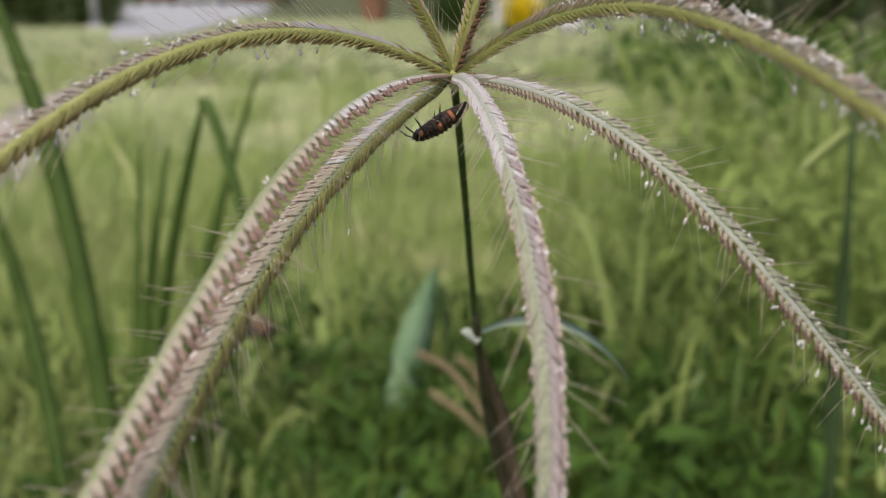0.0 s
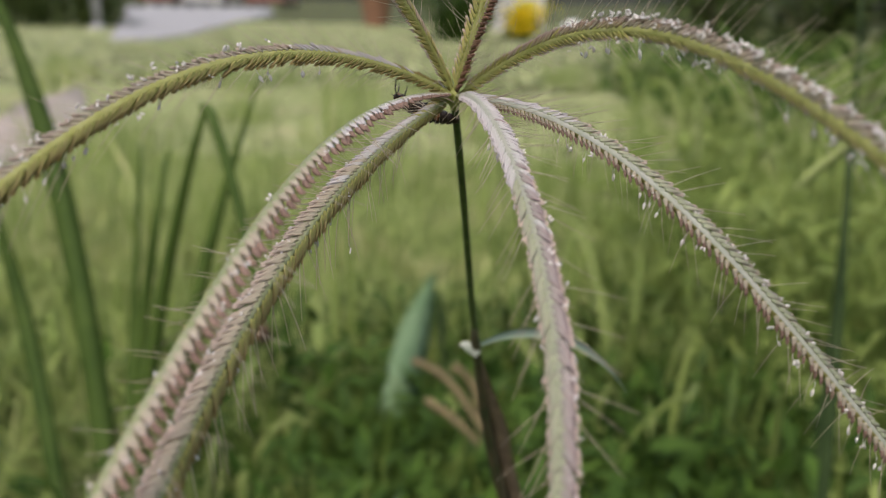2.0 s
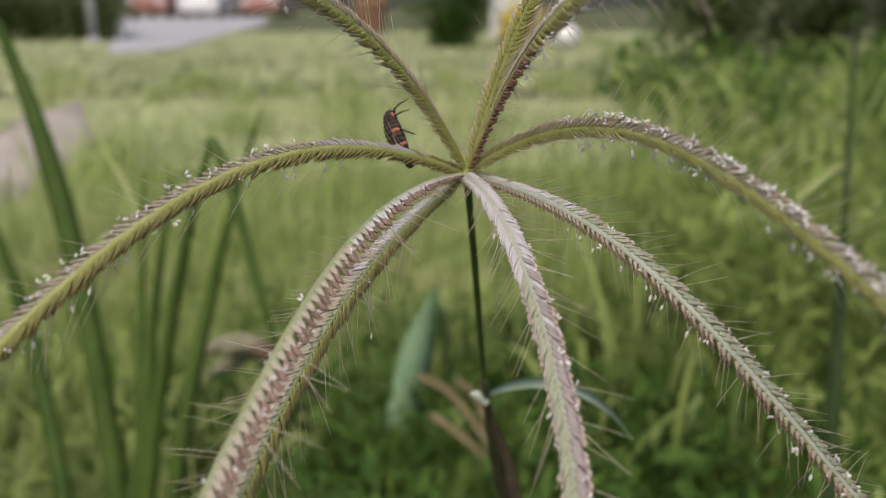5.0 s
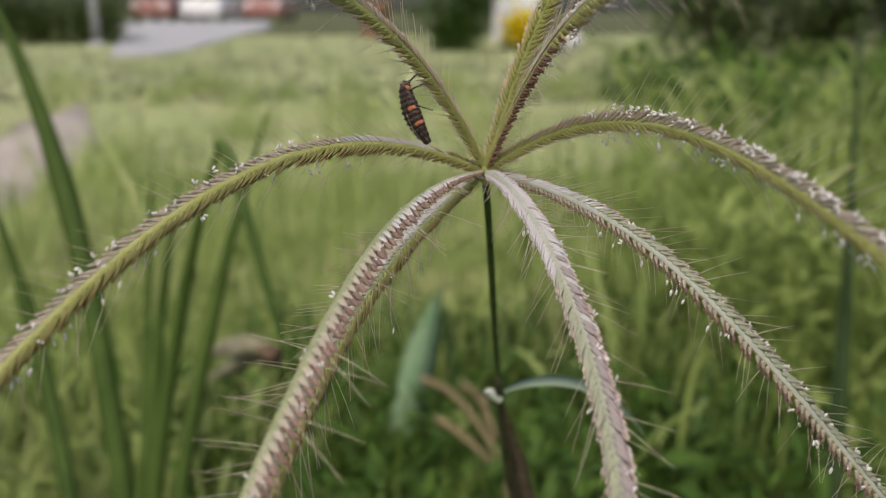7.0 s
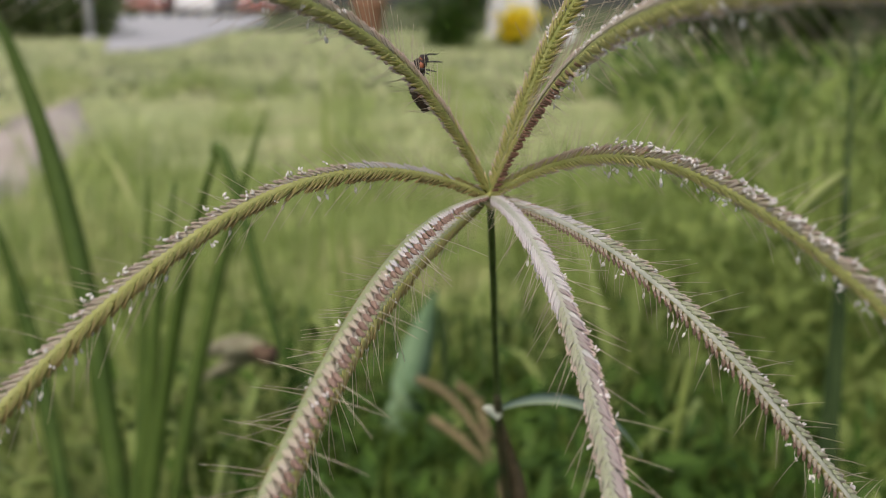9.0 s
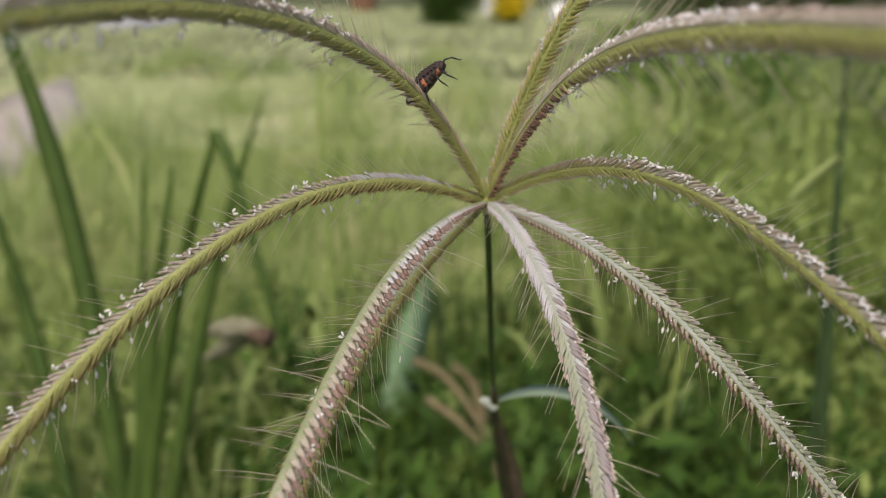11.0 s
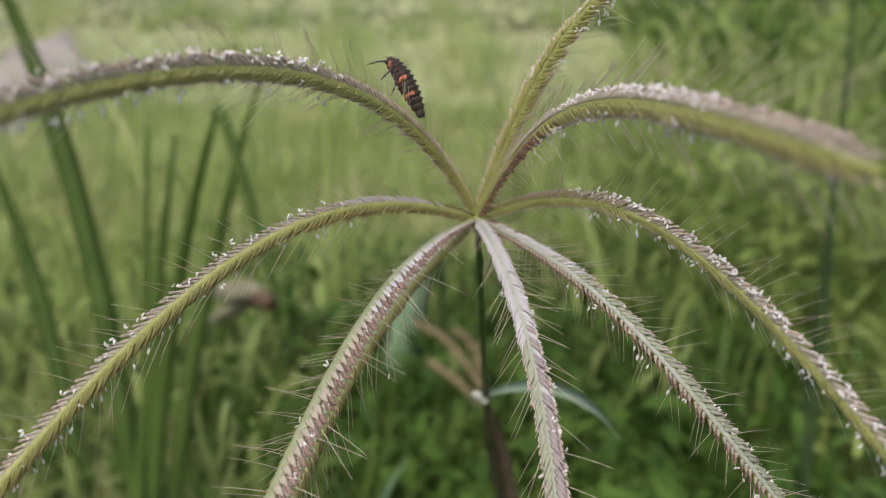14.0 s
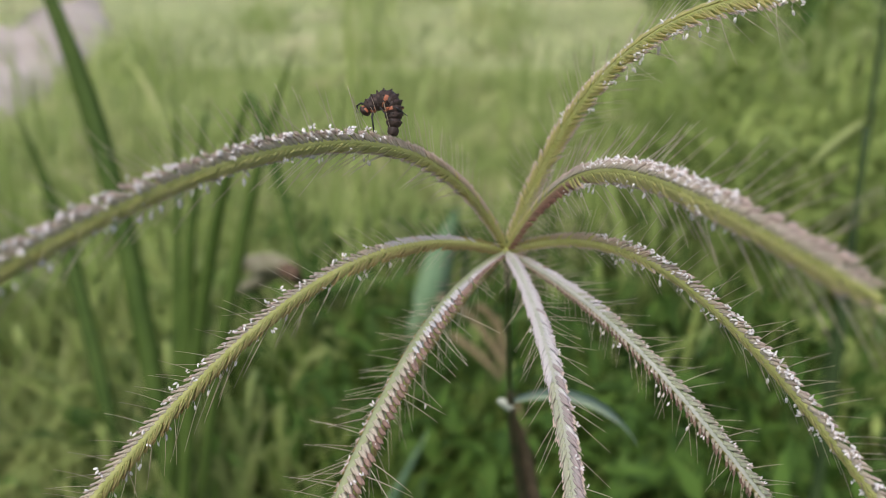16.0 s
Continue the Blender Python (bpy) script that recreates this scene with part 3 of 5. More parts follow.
# the whole plant leaning in the light wind: seconds, turn in degrees about the hub
LEAN = [
    (0.0, 0.00, -0.00, 0.00),
    (0.5, -0.03, -0.23, -0.30),
    (1.0, 0.08, -0.40, -0.29),
    (1.5, 0.09, -0.48, -0.08),
    (2.0, 0.00, -0.88, 0.27),
    (2.5, 0.08, -0.29, 0.11),
    (3.0, 0.03, -0.01, -0.19),
    (3.5, 0.12, -0.13, -0.13),
    (4.0, 0.05, -0.21, -0.30),
    (4.2, 0.04, -0.15, -0.17),
    (6.3, 0.05, -0.15, -0.12),
    (6.5, 0.09, -0.22, -0.12),
    (7.0, 0.11, -0.17, -0.15),
    (7.5, 0.34, -0.42, -0.25),
    (8.0, 0.19, -0.04, -0.47),
    (8.2, -0.21, 0.18, -0.74),
    (10.5, -0.30, 0.77, -0.34),
    (11.0, -0.33, 0.24, -0.25),
    (11.5, -1.01, 1.25, 0.42),
    (12.0, -0.54, 0.76, 0.12),
    (12.5, -0.69, 1.03, -0.25),
    (13.0, -0.58, 0.99, -0.27),
    (13.5, -0.49, 0.68, -0.33),
    (14.0, -0.66, 0.96, -0.78),
    (14.5, -1.02, 0.94, -0.56),
    (15.0, -1.11, 0.39, -0.63),
    (15.5, -1.33, 0.23, -0.65),
    (16.0, -1.07, 0.63, -0.25),
]
STEM = [(0.0013, 0.1066, 0.4104), (0.0048, 0.1342, 0.3807), (0.0059, 0.1551, 0.3459), (0.0146, 0.1709, 0.3105)]


def scale_leaf(length, width, lift, x0=0.0, y0=0.0, z0=0.0, rings=6):
    """A keeled, pointed scale along y, hollow below, its tip a little lifted."""
    v, al, f = [], [], []
    for i in range(rings + 1):
        u = i / rings
        w = width / 2 * max(0.05, math.sin(math.pi * (0.10 + 0.90 * u) ** 0.72) ** 0.8)
        z = z0 + lift * math.sin(math.pi * min(1.0, 0.15 + 0.7 * u)) * length
        for x, h in ((-w, -0.10 * width), (-0.45 * w, 0.10 * width), (0, 0.22 * width), (0.45 * w, 0.10 * width), (w, -0.10 * width), (0, -0.02 * width)):
            v.append((x0 * (1 - 0.4 * u) + x, y0 + u * length, z + h * min(1.0, 4 * (1.05 - u))))
            al.append(u)
    for i in range(rings):
        f += [(i * 6 + j, (i + 1) * 6 + j, (i + 1) * 6 + (j + 1) % 6, i * 6 + (j + 1) % 6) for j in range(6)]
    f += [tuple(range(6)), tuple(rings * 6 + j for j in range(6))[::-1]]
    return np.array(v), f, al


def spikelet_mesh(k, bare=False):
    """One spikelet along +y, about 2 mm long: two keeled glumes over a darker floret with its long awn. bare: short glumes, the floret swollen."""
    rng = np.random.default_rng(100 + k)
    mm = 0.001
    g = Mesh()
    for v, f, al in (scale_leaf((1.25 if bare else 1.75) * mm, 0.66 * mm, 0.05, 0.04 * mm, 0.0, 0.10 * mm), scale_leaf((0.9 if bare else 1.15) * mm, 0.40 * mm, 0.04, -0.24 * mm, 0.02 * mm, 0.18 * mm, 5)):
        g.add(v, f, 0, al)
    v, f, al = ovoid((1.1 if bare else 1.05) * mm, (0.64 if bare else 0.52) * mm, (0.62 if bare else 0.46) * mm, (0.82 if bare else 1.0) * mm, (0.02 if bare else -0.10) * mm, rings=5, sides=7)
    g.add(v, f, 1, al)
    v, f, al = ovoid(0.75 * mm, 0.30 * mm, 0.28 * mm, 1.30 * mm, 0.02 * mm, rings=3, sides=5)
    g.add(v + [0.20 * mm, 0, 0], f, 1, al)
    for length, side in (((3.8, 0.9),), ((0.6, 0.15),), ((4.0, 1.2),), ((3.9, 0.55),), ((5.4, 0.12),), ((4.6, 0.25),))[k]:
        s = np.linspace(0, 1, 6)
        bend = rng.uniform(-0.05, 0.12)
        p = np.stack([side * s * length * (1 - 0.15 * s), 1.95 + s * length, -0.06 + bend * s * s * length], 1) * mm
        v, f = sweep(p, np.linspace(0.050, 0.026, 6) * mm, 3, up=(1, 0, 0))
        g.add(v, f, 2)
    return g


SPIKELETS = [spikelet_mesh(k) for k in range(6)]
SPIKELET_PALE = [g.done("spikelet", [M_GLUME_PALE, M_FLORET_PINK, M_AWN]) for g in SPIKELETS]
SPIKELET_LILAC = [g.done("spikelet", [M_GLUME_LILAC, M_FLORET_LILAC, M_AWN]) for g in SPIKELETS]
SPIKELET_FRESH = [g.done("spikelet", [M_GLUME_FRESH, M_FLORET_PINK, M_AWN]) for g in SPIKELETS]
SPIKELETS_BARE = [spikelet_mesh(k, True) for k in range(6)]
SPIKELET_KNOB = [g.done("spikelet", [M_GLUME_LILAC, M_FLORET, M_AWN]) for g in SPIKELETS_BARE]
SPIKELET_DUSK = [g.done("spikelet", [M_GLUME_DUSK, M_FLORET_PINK, M_AWN]) for g in SPIKELETS]
SPIKELET_SAGE = [g.done("spikelet", [M_GLUME_SAGE, M_FLORET_PINK, M_AWN]) for g in SPIKELETS]
SPIKELET_KNOB_PINK = [g.done("spikelet", [M_GLUME_PALE, M_FLORET, M_AWN]) for g in SPIKELETS_BARE]
SPIKELET_RUST = [g.done("spikelet", [M_GLUME_RUST, M_FLORET_RUST, M_AWN]) for g in SPIKELETS_BARE]
SPIKELET_CREAM = [g.done("spikelet", [M_GLUME_CREAM, M_FLORET_PINK, M_AWN]) for g in SPIKELETS]
SPIKELET_GREEN = [g.done("spikelet", [M_GLUME_GREEN, M_FLORET_GREEN, M_AWN]) for g in SPIKELETS]


def anther_mesh(hanging):
    """A pale anther or two; the hanging kind on a thread from the origin."""
    mm = 0.001
    g = Mesh()
    drop = 0.75 * mm if hanging else 0.0
    for s, tilt in ((0, 0.25), (0.22, -0.5))[: 1 if hanging else 2]:
        v, f, a = ovoid(0.60 * mm, 0.34 * mm, 0.30 * mm, 0, 0, rings=4, sides=6, point=0.4)
        c, k = math.cos(tilt), math.sin(tilt)
        v = np.stack([v[:, 0] * c - v[:, 1] * k + s * mm, v[:, 0] * k + v[:, 1] * c + drop, v[:, 2]], 1)
        g.add(v, f, 0, a)
    if hanging:
        v, f = sweep([(0, 0, 0), (0.08 * mm, 0.4 * mm, 0), (0, 0.8 * mm, 0)], np.full(3, 0.025 * mm), 3, up=(1, 0, 0))
        g.add(v, f, 0)
    return g.done("anther", [M_ANTHER])


ANTHER_DATA = [anther_mesh(False), anther_mesh(True)]


def frame_matrix(p, y, z):
    y = unit(np.asarray(y, float))
    x = unit(np.cross(y, z))
    z = np.cross(x, y)
    m = np.eye(4)
    m[:3, 0], m[:3, 1], m[:3, 2], m[:3, 3] = x, y, z, p
    return m


def spike(key, head):
    mm = 0.001
    rng = np.random.default_rng(sum(map(ord, key)) * 7)
    roll, bloom = ROLL[key]
    line = even(bezier(SPIKES[key], 160), 0.35 * mm)
    if key not in ("H", "I"):
        # the drooping tips
        t = tangents(line)
        bend = (t[-1] - t[-25]) / (24 * 0.35 * mm)
        far = np.arange(1, 70)[:, None] * 0.35 * mm
        line = np.concatenate([line, line[-1] + t[-1] * far + 0.5 * bend * far**2])
    t = tangents(line)
    up = np.array([0, 0, 1.0])
    if key == "H":
        up = np.array([0, -0.6, 0.8])
    n = unit(up - (t @ up)[:, None] * t)
    s = np.cross(t, n)
    c, k = math.cos(radians(roll)), math.sin(radians(roll))
    n, s = c * n + k * s, c * s - k * n
    total = len(line) * 0.35 * mm
    u = np.linspace(0, 1, len(line))
    # the flattened green axis with a low keel
    broad = 1.5 if key in ("B", "D", "F", "G", "H", "I") else 2.0 if key == "C1" else 1.15
    w = (0.27 - 0.09 * u) * broad * mm * np.minimum(1, 0.75 + u * 6)
    h = (0.36 - 0.10 * u) * mm
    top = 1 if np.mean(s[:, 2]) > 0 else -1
    reach = SIZE.get(key, 1.0) * ((0.66 if key == "D" else 0.46) + (0.12 if key == "D" else 0.32) * np.minimum(1, u * total / (24 * mm))) * np.minimum(1, 0.2 + (1 - u) * total / (8 * mm)) * mm
    w, h, reach = w[:, None], h[:, None], reach[:, None]

    def edge(side):
        full = key == "I" and side == top
        fall = radians(2 if full else 6 if side == top and key in ("B", "F", "G") else 12 if key == "D" else 20)
        share = 1.2 if full else 0.74 if side == top and key in ("B", "F", "G") else 0.85
        return (side * s * math.cos(fall) - n * math.sin(fall)) * reach * share

    ring = np.stack([edge(1), s * w + n * h * 0.6, n * h, -s * w + n * h * 0.6, edge(-1), -n * h * 1.3], 1) + line[:, None]
    v = ring.reshape(-1, 3)
    f = [(i * 6 + j, i * 6 + (j + 1) % 6, (i + 1) * 6 + (j + 1) % 6, (i + 1) * 6 + j) for i in range(len(line) - 1) for j in range(6)]
    f += [tuple(range(6))[::-1], tuple((len(line) - 1) * 6 + j for j in range(6))]
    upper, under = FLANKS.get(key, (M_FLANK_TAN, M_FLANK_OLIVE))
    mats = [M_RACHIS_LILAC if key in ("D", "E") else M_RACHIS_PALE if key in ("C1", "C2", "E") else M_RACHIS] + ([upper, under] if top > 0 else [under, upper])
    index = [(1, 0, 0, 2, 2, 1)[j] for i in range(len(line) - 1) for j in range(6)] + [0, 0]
    young = np.repeat(u * 0.9 if key == "D" else np.clip((22 * mm - u * total) / (9 * mm), 0, 1) if key in ("G", "H", "I") else np.clip(1 - u * total / (9 * mm), 0, 1), 6)
    axis = part("spike", mesh_from("spike", v, f, mats, index, young), head, "arching flower spike with pinkish spikelets and fine bristles")
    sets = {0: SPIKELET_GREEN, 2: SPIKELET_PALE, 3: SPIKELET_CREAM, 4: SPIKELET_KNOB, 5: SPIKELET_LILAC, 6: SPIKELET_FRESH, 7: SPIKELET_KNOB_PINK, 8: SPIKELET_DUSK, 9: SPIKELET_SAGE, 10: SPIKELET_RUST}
    wide = 48 if key == "C1" else 33 if key in ("C2", "E") else 25 if key == "D" else 31 if key in ("H", "I") else 23
    for side in (1, -1):
        d = (1.4 if side > 0 else 1.75) * mm
        while d < total - 0.8 * mm:
            out_share = min(1.0, d / (18 * mm))
            j = min(len(line) - 1, int(d / (0.35 * mm)))
            grow = SIZE.get(key, 1.0) * (0.73 + 0.22 * out_share + 0.20 * min(1.0, d / (45 * mm))) * min(1.0, 0.35 + (total - d) / (9 * mm))
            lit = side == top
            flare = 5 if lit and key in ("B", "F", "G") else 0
            spread = radians(rng.normal(18 + flare + (wide - 18) * out_share, 2.5))
            inner = key in ("B", "F", "G", "H", "I") and d < 30 * mm
            if inner:
                spread = radians(rng.normal(34 if key in ("H", "I") else 29, 3))
            drop = radians(rng.normal(4 if lit and key in ("B", "F", "G") else 14 if key == "D" or inner else 24, 5))
            out = side * s[j] * math.cos(drop) - n[j] * math.sin(drop)
            way = t[j] * math.cos(spread) + out * math.sin(spread)
            face = n[j] * math.cos(drop) + side * s[j] * math.sin(drop)
            step = (0.52 + (0.50 if key == "C1" else 0.30) * min(1.0, d / (30 * mm))) * mm * rng.uniform(0.95, 1.05)
            base = line[j] + side * s[j] * (0.28 if broad > 1 else 0.20) * mm + n[j] * (0.12 if inner else 0.02) * mm
            edge_of = rng.normal(0, 4) * mm
            # lit side takes paler tints than the shaded side, besides the spike's own colours
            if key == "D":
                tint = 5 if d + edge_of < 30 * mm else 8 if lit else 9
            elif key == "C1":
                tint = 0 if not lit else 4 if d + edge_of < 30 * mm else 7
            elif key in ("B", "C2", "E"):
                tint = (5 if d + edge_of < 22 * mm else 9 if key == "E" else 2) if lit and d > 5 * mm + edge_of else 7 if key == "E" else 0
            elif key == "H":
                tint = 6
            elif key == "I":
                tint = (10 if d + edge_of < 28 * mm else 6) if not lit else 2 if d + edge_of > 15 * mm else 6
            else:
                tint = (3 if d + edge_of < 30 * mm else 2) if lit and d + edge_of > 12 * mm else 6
            kind = rng.choice(6, p=(0.05, 0.62, 0.03, 0.08, 0.12, 0.10) if key == "C1" and lit else (0.06, 0.60, 0.04, 0.12, 0.09, 0.09) if key == "D" and d > 24 * mm else (0.14, 0.26, 0.10, 0.20, 0.15, 0.15) if key in ("C1", "C2", "D", "E") else (0.28, 0.28, 0.24, 0.14, 0.03, 0.03) if lit else (0.03, 0.40, 0.03, 0.10, 0.24, 0.20))
            m = frame_matrix(base, way, face)
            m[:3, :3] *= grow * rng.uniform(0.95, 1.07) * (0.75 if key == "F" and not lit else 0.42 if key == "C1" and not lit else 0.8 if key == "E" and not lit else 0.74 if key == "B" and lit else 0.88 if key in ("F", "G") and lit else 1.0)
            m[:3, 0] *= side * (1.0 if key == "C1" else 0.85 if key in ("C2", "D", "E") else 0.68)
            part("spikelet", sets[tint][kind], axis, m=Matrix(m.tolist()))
            d += step
    # pale anthers and stigmas, over the outer part most of all
    count = int(24 + 230 * bloom)
    for i in range(count):
        first = 0.34 if key in ("G", "H", "I") else 0.2
        share = first + (0.99 - first) * ((i + rng.uniform(0, 1)) / count) ** 0.85
        d = max(2 * mm, total * share * (0.8 if key == "I" else 1.0) + rng.normal(0, 0.5) * mm)
        d = min(d, total - mm)
        j = min(len(line) - 1, int(d / (0.35 * mm)))
        hang = rng.random() < (0.05 if key == "I" else 0.13 if bloom > 0.4 else 0.35)
        if hang:
            way = t[j] * 0.68 + (-top * s[j] * 0.84 - n[j] * 0.54) * 0.73
            m = frame_matrix(line[j] + way * rng.uniform(1.3, 1.8) * mm, (rng.normal(0, 0.2), rng.normal(0, 0.2), -1), rng.normal(0, 1, 3))
        else:
            side = top if rng.random() < 0.8 else -top
            dip = radians(6 if side == top and key in ("B", "F", "G") else 33)
            way = t[j] * 0.68 + (side * s[j] * math.cos(dip) - n[j] * math.sin(dip)) * 0.73
            face = n[j] * math.cos(dip) + side * s[j] * math.sin(dip)
            m = frame_matrix(line[j] + way * rng.uniform(0.7, 2.1) * mm + face * rng.uniform(0.22, 0.42) * mm, rng.normal(0, 1, 3) + face, rng.normal(0, 1, 3))
        m[:3, :3] *= rng.uniform(0.55, 1.0) * (1.3 if hang else 1.0)
        part("anther", ANTHER_DATA[int(hang)], axis, m=Matrix(m.tolist()))
    return axis


HEAD = new("seed_head")


def seed_head():
    head = HEAD
    tagged(head, "fingergrass seed head of nine arching pinkish-green spikes on a leaning stem", "grass")
    mm = 0.001
    top = bezier(STEM, 40)
    foot = bezier([STEM[3], np.array(STEM[3]) * 2 - np.array(STEM[2]), (0.035, 0.235, 0.10), (0.04, 0.25, -0.01)], 30)
    node = 20
    r = np.linspace(0.50, 0.62, 40) * mm
    part("stem", mesh_from("stem", *sweep(top, r, 10), [M_STEM]), head, "thin dark green ribbed stem")
    low = np.concatenate([top[node:], foot[1:]])
    rr = np.r_[np.linspace(0.7, 1.05, 12), np.full(len(low) - 12, 1.05)] * mm
    part("sheath", mesh_from("sheath", *sweep(low, rr, 10), [M_SHEATH]), head, "dark leaf sheath round the lower stem")
    knot = top[node - 2 : node + 3]
    part("node", mesh_from("node", *sweep(knot, np.array([0.58, 0.8, 0.92, 0.8, 0.7]) * mm, 10), [M_SHEATH]), head, "dark swollen stem node")
    p = top[node]
    leaf = bezier([p, p + [0.008, -0.002, 0.006], p + [0.020, -0.004, 0.005], p + [0.027, -0.004, -0.007]], 24)
    part("leaf_blade", mesh_from("leaf_blade", *ribbon(leaf, 4.6 * mm, fold=0.3), [M_PALE]), head, "pale folded leaf bending over")
    curl = bezier([p + [0.0004, -0.0009, -0.0012], p + [-0.0012, -0.0016, 0.0006], p + [-0.0022, -0.0014, 0.0016], p + [-0.0030, -0.0010, 0.0006]], 12)
    part("ligule", mesh_from("ligule", *ribbon(curl, 1.9 * mm, up=(0, -1, 0.4), fold=0.4, taper=0.5, base=0.7), [M_LIGULE]), head, "white papery ligule curled at the leaf's base")
    down = np.concatenate([top[node + 1 :], foot[1:14]])
    away = np.minimum(1, np.linspace(0, 3.5, len(down)))[:, None] * np.array([0.0026, 0.0028, 0.0])
    part("dead_sheath", mesh_from("dead_sheath", *ribbon(down + away, 3.4 * mm, up=(0.1, -1, 0.1), fold=0.35, taper=0.15, base=0.4), [M_DEAD]), head, "withered brown leaf sheath hanging beside the stem")
    # where the spikes meet
    c = np.array(STEM[0])
    t0 = unit(np.array(STEM[1]) - c)
    hubline = np.stack([c + t0 * k * mm for k in (2.2, 1.2, 0.3, -0.5, -1.1)])
    part("hub", mesh_from("hub", *sweep(hubline, np.array([0.55, 0.75, 0.95, 0.8, 0.3]) * mm, 12), [M_RACHIS]), head, "pale green joint of the spikes")
    # a shed anther caught on a spider's thread
    hung = np.array([-0.0097, 0.0850, 0.3967])
    v, f, al = ovoid(0.75 * mm, 0.22 * mm, 0.22 * mm, -0.37 * mm, 0, rings=5, sides=6, point=0.4)
    part("shed_anther", mesh_from("shed_anther", v, f, [M_ANTHER]), head, "shed white anther caught on a thread", Matrix.Translation(hung) @ pose(0, 0, 0, 62, 0, -20))
    v, f = sweep(bezier([(-0.0110, 0.0880, 0.4020), (-0.0106, 0.0872, 0.4002), (-0.0101, 0.0860, 0.3985), hung], 8), np.full(8, 0.006 * mm), 3, up=(1, 0, 0))
    part("thread", mesh_from("thread", v, f, [M_ANTHER]), head, "fine spider's thread")
    return {key: spike(key, head) for key in SPIKES}


SPIKE_PARTS = seed_head()


# ---- grass and dry stalks round about ----
def strand(owner, name, c, width, mat, kind="blade", label=""):
    pts = bezier(c, 26)
    if kind == "blade":
        v, f = ribbon(pts, width, up=(0.3, -1, 0.2), fold=0.35, thick=0.06, base=0.8)
    else:
        v, f = sweep(pts, width * np.interp(np.linspace(0, 1, 26), [0, 0.75, 1], [0.5, 0.4, 0.16]), 8, up=(0, -1, 0.1))
    return part(name, mesh_from(name, v, f, [mat]), owner, label)


